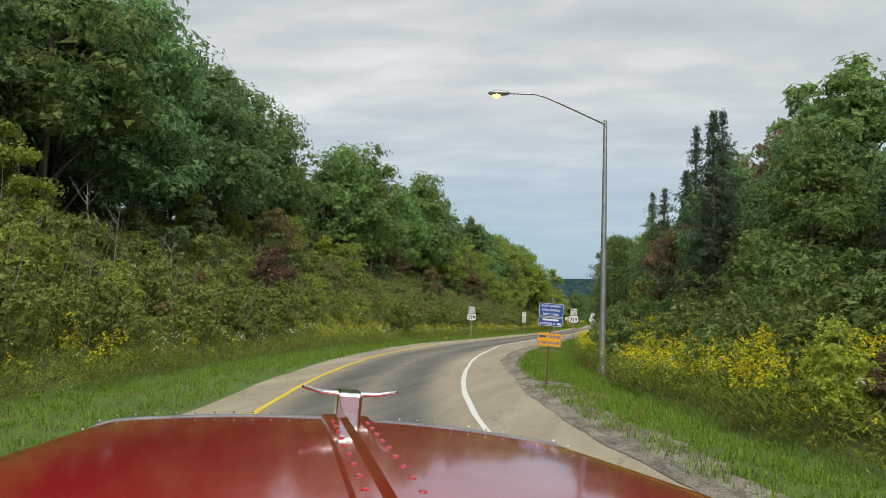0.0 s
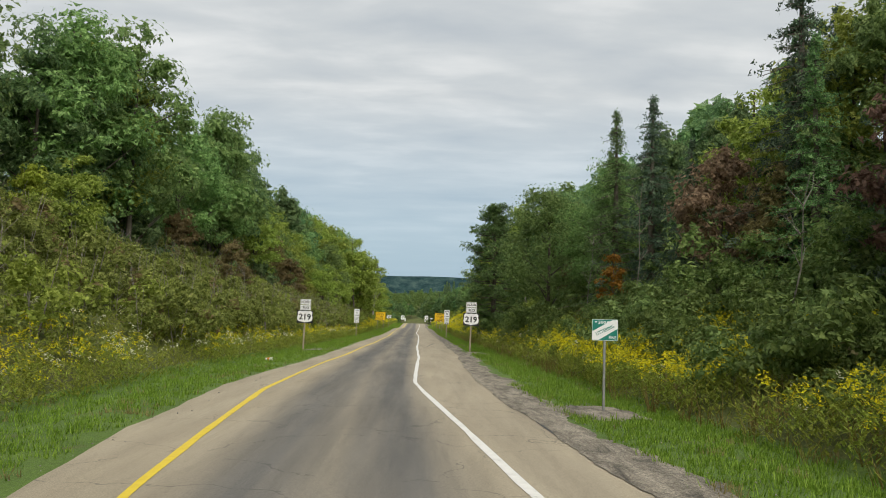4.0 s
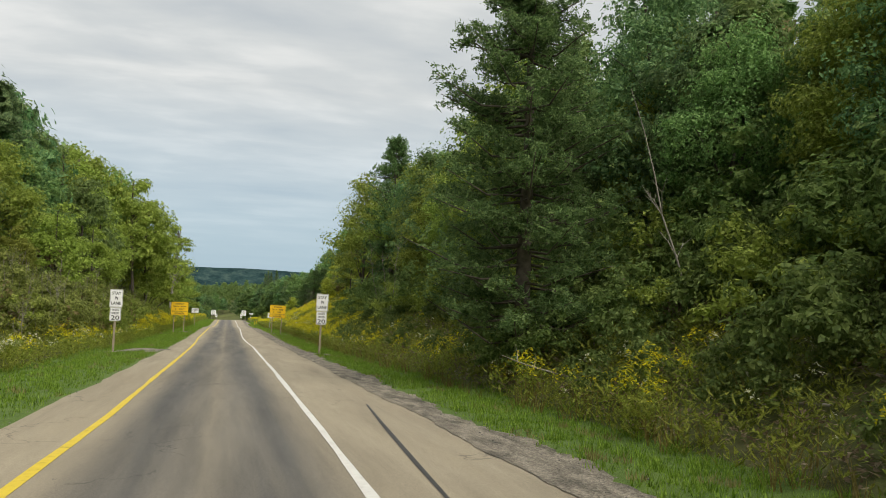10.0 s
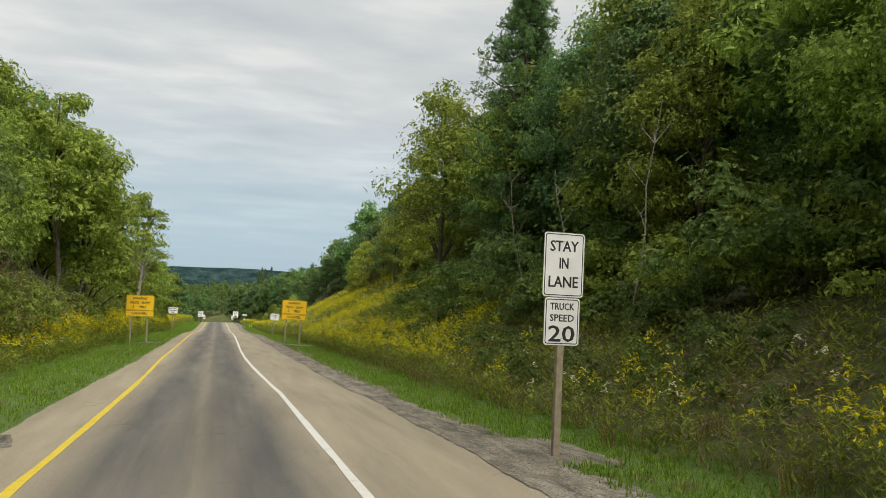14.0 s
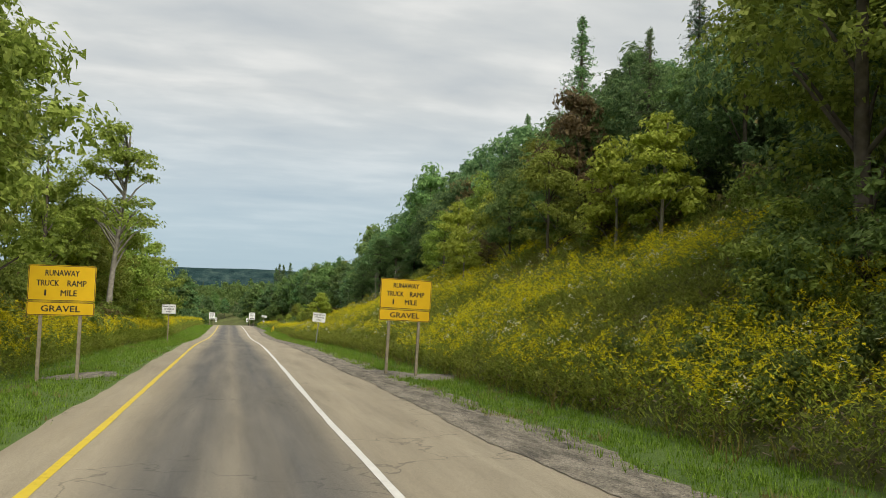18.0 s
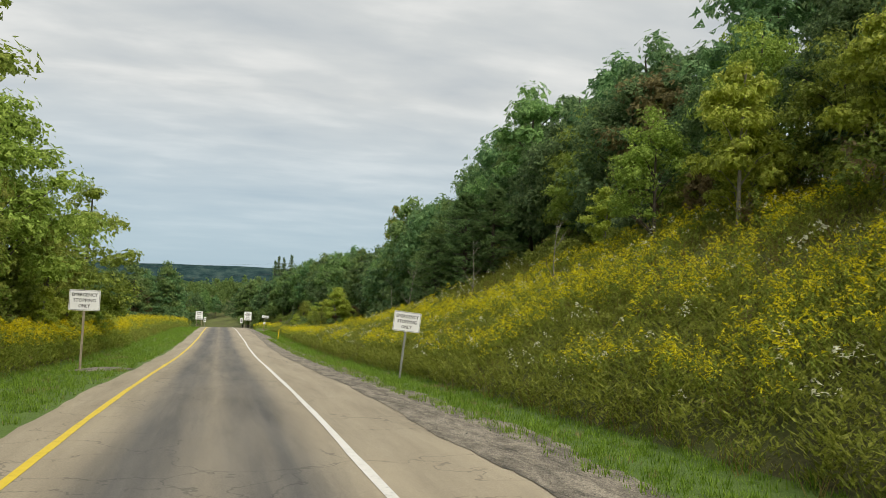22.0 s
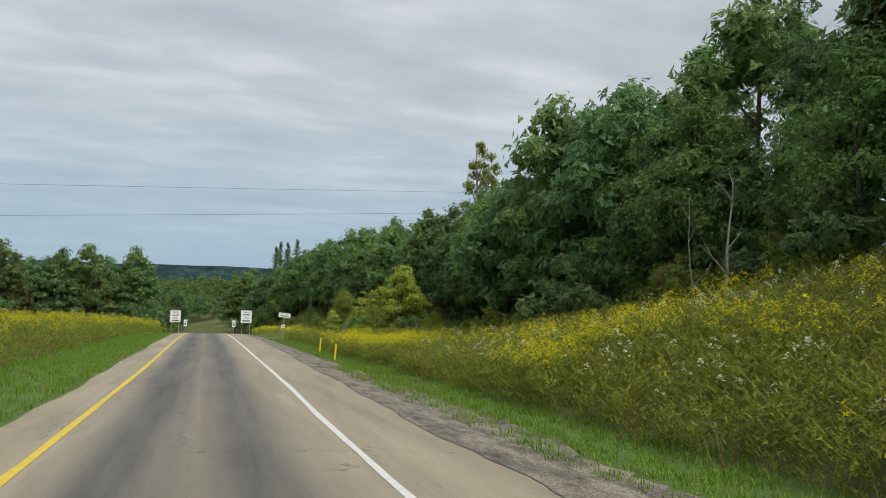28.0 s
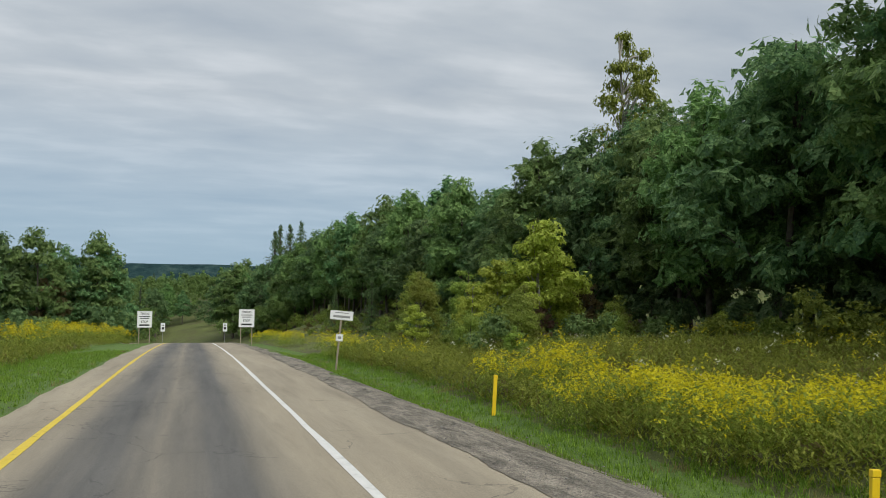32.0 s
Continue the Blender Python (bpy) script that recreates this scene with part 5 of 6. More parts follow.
def blades(c, a, length, width, r, rise=0.75):
    """Narrow leaves that stand up and out."""
    t = np.stack([np.cos(a), np.sin(a), np.full(len(a), rise) + r.normal(0, 0.35, len(a))], -1)
    t /= np.linalg.norm(t, axis=1, keepdims=True)
    b = np.stack([-np.sin(a), np.cos(a), r.normal(0, 0.3, len(a))], -1)
    L, W = length[:, None] / 2, width[:, None] / 2
    v = np.stack([c - t * L - b * W * 0.5, c - t * L * 0.1 + b * W, c + t * L], 1)
    return v.reshape(-1, 3), np.arange(len(c) * 3).reshape(-1, 3)


def goldenrod(seed, flower=1.0):
    """A leafy stalk with an arching plume."""
    r = np.random.default_rng(seed)
    n = 18
    z = r.uniform(0.12, 0.90, n)
    a = r.uniform(0, 6.28, n)
    c = np.stack([np.cos(a) * 0.09, np.sin(a) * 0.09, z], -1) + r.normal(0, 0.06, (n, 3))
    v1, f1 = blades(c, a, r.uniform(0.10, 0.19, n), r.uniform(0.035, 0.065, n), r)
    k = int(20 * flower)
    if k:
        t = r.uniform(0, 1, k)
        b = r.uniform(0, 6.28, k)
        c2 = np.stack([np.cos(b) * 0.20 * t, np.sin(b) * 0.20 * t, 1.06 - 0.24 * t], -1) + r.normal(0, 0.02, (k, 3))
        v2, f2 = leaf_tris(c2, np.stack([np.cos(b) * 0.6, np.sin(b) * 0.6, np.ones(k)], -1) + r.normal(0, 0.4, (k, 3)), r.uniform(0.07, 0.13, k), r.uniform(0.035, 0.060, k), r)
        v, f = join_arrays([(v1, f1), (v2, f2)])
        return v, f, np.concatenate([np.zeros(n, int), np.ones(k, int)])
    return v1, f1, np.zeros(n, int)


def patches(pos, rg, size=7.0, share=0.5, seed=0.0):
    """Keep plants in drifts."""
    q = np.sin(pos[:, 0] * 6.283 / size + seed) + np.sin(pos[:, 1] * 6.283 / size * 0.8 + 1.7 * seed) + np.sin((pos[:, 0] + pos[:, 1]) * 6.283 / size * 0.37 + 2.1)
    return pos[q + rg.normal(0, 0.4, len(q)) > (1 - 2 * share) * 1.6]


rods = [goldenrod(s, fl) for s, fl in ((1, 1.0), (2, 1.2), (3, 0.9), (4, 1.0), (5, 0.5), (6, 0.0), (7, 0.6), (8, 0.0))]
pos = np.concatenate([
    patches(region(rg, 2400, -115, 70, -8.4, -5.8), rg, 9.0, 0.32),
    patches(region(rg, 3600, -116, -60, 6.4, 10.5), rg, 5.0, 0.62),
    patches(region(rg, 1700, -62, 22, 6.6, 9.2), rg, 5.0, 0.30),
    patches(region(rg, 5200, 22, 60, 6.8, 15), rg, 6.0, 0.60),
    patches(region(rg, 3600, 52, 104, 7.4, 11.5), rg, 5.0, 0.62),
    patches(region(rg, 3600, 56, 100, 11, 16), rg, 5.0, 0.48),
    patches(region(rg, 2200, 100, 138, 7.4, 11.0), rg, 5.0, 0.44),
    patches(region(rg, 1800, 104, 140, 11, 18), rg, 6.0, 0.28),
    patches(region(rg, 1500, 168, 250, 7.0, 8.8), rg, 9.0, 0.66),
    patches(region(rg, 2400, 142, 162, 7.0, 10.5), rg, 4.0, 0.50),
    patches(region(rg, 700, -60, -45, 6.8, 9.5), rg, 6.0, 0.5),
    patches(region(rg, 700, 108, 134, 6.9, 10.0), rg, 5.0, 0.32),
    patches(region(rg, 300, 150, 166, 10.0, 20), rg, 5.0, 0.2),
    patches(region(rg, 300, 152, 172, 19, 22), rg, 9.0, 0.4),
])
stuff("goldenrod", rods, pos, rg.uniform(0.7, 1.25, len(pos)), rg, [WEED, GOLD], "yellow goldenrod flowering along the verge", "goldenrod")
pos = np.concatenate([
    patches(region(rg, 4600, 30, 122, -10.0, -6.2), rg, 11.0, 0.84),
    patches(region(rg, 3400, 118, 250, -10.5, -6.2), rg, 6.0, 0.50),
])
stuff("goldenrod", rods, pos, rg.uniform(1.1, 1.8, len(pos)), rg, [WEED, GOLD], "tall goldenrod in flower on the bank opposite", "goldenrod")
pale = [goldenrod(s, fl) for s, fl in ((11, 0.0), (12, 0.8), (13, 0.35), (14, 0.9))]
pos = np.concatenate([patches(region(rg, 2300, 34, 138, 7.2, 17), rg, 4.0, 0.55, 1.0), region(rg, 260, 128, 176, 8.6, 22), patches(region(rg, 1500, -115, 36, -10, -6.2), rg, 5.0, 0.5, 3.0), region(rg, 260, -115, 36, 6.6, 9), patches(region(rg, 700, -115, -30, -11, -6.5), rg, 6.0, 0.5, 2.0)])
stuff("wild_asters", pale, pos, rg.uniform(0.55, 1.0, len(pos)), rg, [WEED, ASTER], "weedy stalks with small white aster flowers", "wildflowers")


def tuft(seed, n=12, h=0.16):
    r = np.random.default_rng(seed)
    a = r.uniform(0, 6.28, n)
    b = np.stack([np.cos(a) * 0.05, np.sin(a) * 0.05, np.full(n, -0.03)], -1) + r.normal(0, 0.05, (n, 3)) * (1, 1, 0)
    hh = h * r.uniform(0.5, 1.2, n)
    tip = b + np.stack([np.cos(a) * hh * 0.45, np.sin(a) * hh * 0.45, hh], -1)
    side = np.stack([-np.sin(a), np.cos(a), np.zeros(n)], -1) * 0.012
    v = np.stack([b - side, b + side, tip], 1).reshape(-1, 3)
    return v, np.arange(n * 3).reshape(-1, 3), np.zeros(n, int)


def weed(seed):
    """A low leafy weed."""
    r = np.random.default_rng(seed)
    n = 19
    a = r.uniform(0, 6.28, n)
    q = r.uniform(0.02, 0.26, n)
    c = np.stack([np.cos(a) * q, np.sin(a) * q, r.uniform(0.05, 0.50, n)], -1)
    v, f = blades(c, a, r.uniform(0.09, 0.19, n), r.uniform(0.035, 0.070, n), r, 0.7)
    return v, f, np.zeros(n, int)


pos = np.concatenate([region(rg, 13500, 26, 138, 6.7, 19), region(rg, 7000, 40, 138, 6.7, 12), region(rg, 9500, 138, 185, 7.4, 22), region(rg, 4200, -120, 76, -9, -6.0), region(rg, 4200, -120, 26, 6.4, 10.5), region(rg, 4200, 36, 240, -11, -6.2)])
pos = off_bare(pos)
stuff("low_weeds", [weed(s) for s in range(80, 86)], pos, rg.uniform(0.8, 1.7, len(pos)), rg, [WEED], "low leafy weeds covering the banks", "weeds")
tufts = [tuft(s) for s in range(60, 66)]
pos = np.concatenate([region(rg, 17000, -112, 190, -6.6, -3.0), region(rg, 13000, -62, 138, 4.4, 7.2), region(rg, 5200, -122, -62, 3.95, 6.6), region(rg, 3800, 136, 190, 5.1, 8.2), region(rg, 3000, 100, 200, -9, -6)])
pos = off_bare(pos)
d_ = across(pos[:, 0], pos[:, 1])
pos = pos[(d_ < asphalt_left(pos[:, 1]) - 0.12) | (d_ > asphalt_right(pos[:, 1]) + 0.15)]
stuff("verge_grass", tufts, pos, rg.uniform(0.6, 1.35, len(pos)), rg, [GRASS], "short green grass along the road verge", "grass")
drys = [tuft(s, 9, 0.6) for s in range(70, 74)]
pos = np.concatenate([region(rg, 1200, 30, 138, 6.4, 20), region(rg, 2600, 62, 140, 10.5, 20), region(rg, 900, 138, 170, 10, 21), region(rg, 300, 138, 180, 7.6, 20), region(rg, 500, -112, 30, 6.2, 8.2), region(rg, 300, 70, 200, -10, -6.2)])
pos = off_bare(pos)
stuff("dry_grass", drys, pos, rg.uniform(0.7, 1.4, len(pos)), rg, [DRY], "straw-coloured dry grass among the weeds", "dry grass")


# fallen leaves and twigs under the trees
def litter(seed):
    r = np.random.default_rng(seed)
    c = np.concatenate([r.uniform(-0.5, 0.5, (9, 2)), r.uniform(0.02, 0.09, (9, 1))], 1)
    v, f = leaf_tris(c, r.normal(0, 0.45, (9, 3)) + (0, 0, 1), r.uniform(0.08, 0.20, 9), r.uniform(0.05, 0.11, 9), r)
    return v, f, np.zeros(9, int)


pos = np.concatenate([region(rg, 4200, -48, 44, 7.2, 12.5), region(rg, 1200, -110, -48, 9, 15), region(rg, 1200, -110, 70, -15, -9)])
stuff("leaf_litter", [litter(s) for s in range(97, 102)], pos, rg.uniform(0.7, 1.3, len(pos)), rg, [LITTER], "dry brown leaves and twigs littering the bank", "leaf litter")


# gravel thrown along the asphalt edges
def stone(seed):
    r = np.random.default_rng(seed)
    v = np.array([(1, 0, 0), (0, 1, 0), (-1, 0, 0), (0, -1, 0), (0, 0, 0.7), (0, 0, -0.5)], float) * r.uniform(0.6, 1.2, (6, 1))
    f = np.array([(0, 1, 4), (1, 2, 4), (2, 3, 4), (3, 0, 4), (1, 0, 5), (2, 1, 5), (3, 2, 5), (0, 3, 5)])
    return v, f, np.zeros(8, int)


def road_spots(n, y0, y1, d0, d1):
    p = region(rg, n, y0, y1, d0, d1)
    p[:, 2] = road_z(p[:, 1]) + 0.016
    return p


pos = np.concatenate([road_spots(5200, -112, 190, 3.75, 5.0), road_spots(900, -112, 190, -3.35, -2.9), road_spots(700, 140, 170, 3.9, 5.3)])
stuff("gravel", [stone(s) for s in range(90, 95)], pos, 0.006 + 0.020 * rg.uniform(0, 1, len(pos)) ** 3, rg, [STONE], "loose grey gravel along the asphalt edge", "gravel")


def worn_patch(x, y, rx, ry, seed, mat=GRAVEL_BED, label="bare gravel patch beside the road", lift=0.024):
    """A flat worn patch with an uneven outline, laid over the ground."""
    r = np.random.default_rng(seed)
    n, m = 26, 5
    k = 1 + 0.16 * np.sin(np.arange(n) * 0.9 + seed) + r.normal(0, 0.06, n)
    v = [(x, y)]
    for j in range(1, m + 1):
        for i in range(n):
            a = 2 * math.pi * i / n
            v.append((x + rx * k[i] * math.cos(a) * j / m, y + ry * k[i] * math.sin(a) * j / m))
    v = np.array(v)
    d_ = across(v[:, 0], v[:, 1])
    on = (d_ > LEFT_EDGE - 0.04) & (d_ < RIGHT_EDGE + 0.04)
    z = np.where(on, road_z(v[:, 1]) - 0.02, ground_z(v[:, 0], v[:, 1])) + lift
    v3 = np.concatenate([v, z[:, None]], 1)
    f = [(0, 1 + i, 1 + (i + 1) % n) for i in range(n)]
    for j in range(m - 1):
        o, q = 1 + j * n, 1 + (j + 1) * n
        for i in range(n):
            i2 = (i + 1) % n
            f += [(o + i, q + i, q + i2), (o + i, q + i2, o + i2)]
    return tagged(new("gravel_patch", mesh_from(v3, f, "gravel_patch", [mat], smooth=True)), label, "gravel patch", kind="structure")


for k, (x, y, rx, ry) in enumerate(BARE):
    worn_patch(x, y, rx, ry, 500 + k)


# dark skid marks and sealed cracks on the asphalt
def streak(name, pts, width, mat, label, category):
    v, f = [], []
    for i, (d0, y) in enumerate(pts):
        s = float(road_x(y + 0.5) - road_x(y - 0.5))
        k = math.sqrt(1 + s * s)
        w = width * (0.55 if i in (0, len(pts) - 1) else 1.0)
        for side in (-0.5, 0.5):
            u = d0 + side * w
            yy = y - u * s / k
            v.append((float(road_x(y)) + u / k, yy, float(road_z(yy)) + 0.007))
        if i:
            f.append((2 * i - 2, 2 * i - 1, 2 * i + 1, 2 * i))
    return tagged(new(name, mesh_from(np.array(v), np.array(f), name, [mat])), label, category, kind="structure")


streak("skid_mark", [(2.15, -29.8), (2.35, -27.0), (2.62, -23.5), (2.90, -20.2)], 0.07, TAR, "short black skid mark on the shoulder", "skid mark")
streak("sealed_crack", [(float(asphalt_right(-92 + 1.6 * k)) - 0.10 + 0.05 * math.sin(k * 0.9), -92 + 1.6 * k) for k in range(27)], 0.05, TAR, "dark sealed crack along the shoulder", "road crack")
streak("sealed_crack", [(3.65 + 0.10 * math.sin(k * 1.1), -8 + 2.0 * k) for k in range(9)], 0.022, TAR, "dark sealed crack along the shoulder", "road crack")
streak("sealed_crack", [(2.9 + 0.25 * math.sin(k * 0.8), 96 + 1.5 * k) for k in range(8)], 0.025, TAR, "dark sealed crack along the shoulder", "road crack")


# bare saplings, snags and fallen branches
def branchy(seed, h, spread, n, base):
    r = np.random.default_rng(seed)
    lean = r.normal(0, 0.12, 2)
    trunk = [np.array((lean[0] * z + 0.06 * math.sin(z * 2 + seed), lean[1] * z + 0.05 * math.cos(z * 1.7), z)) for z in np.linspace(-0.2, h, 7)]
    items = [tube_arrays(trunk, list(np.linspace(base, base * 0.2, 7)), 5)]
    for _ in range(n):
        i = r.integers(2, 6)
        a = r.uniform(0, 6.28)
        L = spread * r.uniform(0.5, 1.0)
        p1 = trunk[i] + np.array((math.cos(a) * L * 0.5, math.sin(a) * L * 0.5, L * 0.6))
        p2 = p1 + np.array((math.cos(a + 0.4) * L * 0.4, math.sin(a + 0.4) * L * 0.4, L * r.uniform(0.3, 0.7)))
        items.append(tube_arrays([trunk[i], p1, p2], [base * 0.4, base * 0.25, base * 0.1], 4))
        p3 = p1 + np.array((math.cos(a - 0.8) * L * 0.4, math.sin(a - 0.8) * L * 0.4, L * 0.35))
        items.append(tube_arrays([p1, p3], [base * 0.2, base * 0.08], 3))
    return join_arrays(items)


def bare_tree(seed, x, y, h, spread=0.9, n=6, base=0.036, label="thin pale leafless sapling among the shrubs"):
    v, f = branchy(seed, h, spread, n, base)
    ob = thing("bare_sapling", Matrix.Translation((x, y, float(ground_z(x, y)) - 0.1)), label, "bare tree", "leafless saplings")
    part("stem", mesh_from(v, f, "stem", [DEADWOOD], smooth=True), None, ob)


twigs = []
for k in range(4):
    v, f = branchy(560 + k, 2.3, 0.9, 9, 0.016)
    f = halves(f)
    twigs.append((v, f, np.zeros(len(f), int)))
pos = np.concatenate([region(rg, 60, -20, 6, -13, -7.8), region(rg, 150, 6, 48, -14, -8), region(rg, 60, -120, -20, -16, -9)])
stuff("dead_brush", twigs, pos, rg.uniform(0.7, 1.3, len(pos)), rg, [DEADWOOD], "pale leafless brush tangled in the scrub", "dead brush")
for k, (x, y, h) in enumerate(((-9.4, -88.5, 4.6), (-10.4, -86.0, 4.0), (-9.0, -84.0, 3.6), (-11.6, -90.0, 5.0), (-14.6, -53.0, 4.4), (-12.0, -70.0, 4.2), (-10.5, -30.0, 3.6), (-9.2, 14.0, 4.2), (-8.8, 20.0, 3.6), (-9.6, 27.0, 4.0), (9.8, -33.0, 6.5), (10.4, -31.0, 5.5), (9.6, 12.0, 6.0), (10.4, 4.0, 6.2), (10.8, 22.0, 6.0), (10.6, -20.0, 6.0), (9.9, -44.0, 5.6), (10.9, -50.0, 6.4), (10.5, 17.0, 5.0), (11.0, -64.0, 4.5), (13.5, 72.0, 4.0), (13.0, 101.0, 3.4), (15.0, 131.0, 4.2), (12.2, 88.0, 3.2), (16.5, 118.0, 3.2))):
    bare_tree(600 + k, x, y, h)
bare_tree(640, 28.0, 153.5, 7.5, 1.8, 8, 0.11, "forked dead snag standing clear of the trees")
bare_tree(641, 16.5, 131.5, 4.8, 1.2, 7, 0.08, "forked dead snag standing on the slope")
for k in range(22):
    x, y, z = region(rg, 1, -45, 36, 7.4, 11.0)[0]
    v, f = branchy(700 + k, rg.uniform(1.2, 2.8), 0.5, 3, rg.uniform(0.025, 0.05))
    turn = rg.uniform(-35, 35) + (180 if k % 2 else 0)
    ob = thing("fallen_branch", Matrix.Translation((x, y, z + 0.07)) @ Matrix.Rotation(radians(turn), 4, "Z") @ Matrix.Rotation(radians(rg.uniform(80, 90)), 4, "X"), "grey fallen branch lying on the bank", "fallen branch", "fallen branches")
    part("branch", mesh_from(v, f, "branch", [DEADWOOD], smooth=True), None, ob)


# ---------------------------------------------------------------- signs
def stand(x, y, lean=0.0, turn=0.0, back=0.0):
    return Matrix.Translation((x, y, float(ground_z(x, y)))) @ Matrix.Rotation(radians(turn), 4, "Z") @ Matrix.Rotation(radians(lean), 4, "Y") @ Matrix.Rotation(radians(back), 4, "X")


def panel(parent, w, h, z, face, edge, lines, x=0.0, radius=0.04, border=0.012, inset=0.018, name="panel", label=""):
    """A sign panel with a border and lettering; lines are (text, height, width, dx, dz) or ('', height, width, dx, dz) for a plain bar."""
    p = part(name, plate(rounded(w, h, radius, 5, x, z), -0.004, 0.0), face, parent, label)
    if border:
        part("border", ring(rounded(w - 2 * inset, h - 2 * inset, radius * 0.8, 5, x, z), rounded(w - 2 * inset - 2 * border, h - 2 * inset - 2 * border, radius * 0.6, 5, x, z), -0.0058, -0.0042), edge, p)
    for body, th, tw, dx, dz in lines:
        if body:
            me = text_mesh(body, th, tw, 0.030)
            me.transform(Matrix.Translation((x + dx, -0.0058, z + dz)))
            part("lettering", me, edge, p)
        else:
            part("bar", plate(rounded(tw, th, 0.004, 2, x + dx, z + dz), -0.0058, -0.0042), edge, p)
    for dz in (-h * 0.36, h * 0.36):
        bm = bmesh.new()
        bmesh.ops.create_cone(bm, cap_ends=True, segments=8, radius1=0.009, radius2=0.007, depth=0.006, matrix=Matrix.Translation((x, -0.007, z + dz)) @ Matrix.Rotation(radians(90), 4, "X"))
        part("bolt", bm, POST_STEEL, p)
    return p


def post(parent, h, mat, x=0.0, w=0.09, d=0.09, y=0.002, name="post"):
    return part(name, boxed(x - w / 2, x + w / 2, y, y + d, -0.35, h, bevel=0.008), mat, parent)


def shield_outline(w, h, cz):
    """Half outline of the route shield, mirrored."""
    half = [(0.0, 0.50), (0.12, 0.455), (0.24, 0.455), (0.34, 0.50), (0.47, 0.34), (0.43, 0.20), (0.46, 0.06), (0.485, -0.10), (0.46, -0.26), (0.37, -0.37), (0.22, -0.41), (0.10, -0.435), (0.0, -0.50)]
    pts = [(x * w, cz + z * h) for x, z in half]
    return (pts + [(-x, z) for x, z in half_mirror(pts)])[::-1]


def half_mirror(pts):
    return [p for p in pts[1:-1]][::-1]


def route_sign(x, y, lean, group="route 219 signs", mat=POST_WOOD):
    ob = thing("route_sign", stand(x, y, lean), "white route 219 north truck sign on a square wooden post", "road sign", group)
    post(ob, 2.92, mat)
    panel(ob, 0.61, 0.305, 2.78, SIGN_WHITE, SIGN_BLACK, [("NORTH", 0.155, 0.48, 0, 0)], radius=0.035, name="direction_plate")
    panel(ob, 0.61, 0.305, 2.455, SIGN_WHITE, SIGN_BLACK, [("TRUCK", 0.155, 0.47, 0, 0)], radius=0.035, name="truck_plate")
    p = part("shield_plate", plate(rounded(0.92, 0.74, 0.03, 4, 0, 1.925), -0.004, 0.0), SIGN_BLACK, ob)
    part("shield", plate(shield_outline(0.92, 0.70, 1.925), -0.0065, -0.0042), SIGN_WHITE, p, "white shield shape")
    me = text_mesh("219", 0.33, 0.66, 0.045)
    me.transform(Matrix.Translation((0, -0.0085, 1.925)))
    part("lettering", me, SIGN_BLACK, p)
    return ob


def lane_sign(x, y, lean):
    ob = thing("lane_sign", stand(x, y, lean), "white stay in lane and truck speed 20 sign on wooden post", "road sign", "stay in lane signs")
    post(ob, 3.05, POST_WOOD, w=0.10)
    panel(ob, 0.61, 0.90, 2.68, SIGN_WHITE, SIGN_BLACK, [("STAY", 0.15, 0.42, 0, 0.26), ("IN", 0.15, 0.13, 0, 0.02), ("LANE", 0.15, 0.44, 0, -0.24)], name="lane_plate")
    panel(ob, 0.53, 0.66, 1.885, SIGN_WHITE, SIGN_BLACK, [("TRUCK", 0.095, 0.36, 0, 0.21), ("SPEED", 0.095, 0.36, 0, 0.05), ("20", 0.22, 0.39, 0, -0.17)], name="speed_plate")
    return ob


def ramp_sign(x, y, lean, turn=0.0):
    ob = thing("ramp_sign", stand(x, y, lean, turn), "yellow runaway truck ramp and gravel sign on two wooden posts", "warning sign", "runaway truck ramp signs")
    for px in (-0.49, 0.49):
        post(ob, 3.0, POST_WOOD, px, 0.085)
    panel(ob, 1.68, 0.96, 2.60, SIGN_YELLOW, SIGN_BLACK, [("RUNAWAY", 0.155, 0.84, 0, 0.27), ("TRUCK", 0.155, 0.55, -0.35, 0.0), ("RAMP", 0.155, 0.47, 0.37, 0.0), ("1", 0.155, 0.035, -0.40, -0.26), ("MILE", 0.155, 0.40, 0.18, -0.26)], radius=0.06, border=0.016, inset=0.012, name="ramp_plate")
    panel(ob, 1.68, 0.37, 1.92, SIGN_YELLOW, SIGN_BLACK, [("GRAVEL", 0.165, 0.96, 0, 0)], radius=0.06, border=0.016, inset=0.012, name="gravel_plate")
    return ob


def stopping_sign(x, y, lean, mat, group="emergency stopping signs", up=0.0):
    ob = thing("stopping_sign", stand(x, y, lean), "white emergency stopping only sign on a single post", "road sign", group)
    post(ob, 2.32 + up, mat, w=0.075, d=0.06)
    panel(ob, 1.00, 0.71, 2.05 + up, SIGN_WHITE, SIGN_BLACK, [("EMERGENCY", 0.115, 0.82, 0, 0.19), ("STOPPING", 0.115, 0.71, 0, 0.0), ("ONLY", 0.115, 0.37, 0, -0.19)])
    return ob


def truck_stop_sign(x, y, mat=POST_WOOD):
    ob = thing("truck_stop_sign", stand(x, y), "white trucks stop sign with black lettering on two posts", "road sign", "trucks stop signs")
    for px in (-0.48, 0.48):
        post(ob, 2.9, mat, px, 0.09)
    panel(ob, 1.36, 1.60, 2.30, SIGN_WHITE, SIGN_BLACK, [("TRUCKS", 0.20, 0.80, 0, 0.55), ("", 0.07, 0.95, 0, 0.28), ("", 0.07, 0.80, 0, 0.10), ("STOP", 0.22, 0.62, 0, -0.22), ("", 0.15, 0.90, 0, -0.55)], radius=0.06)
    return ob


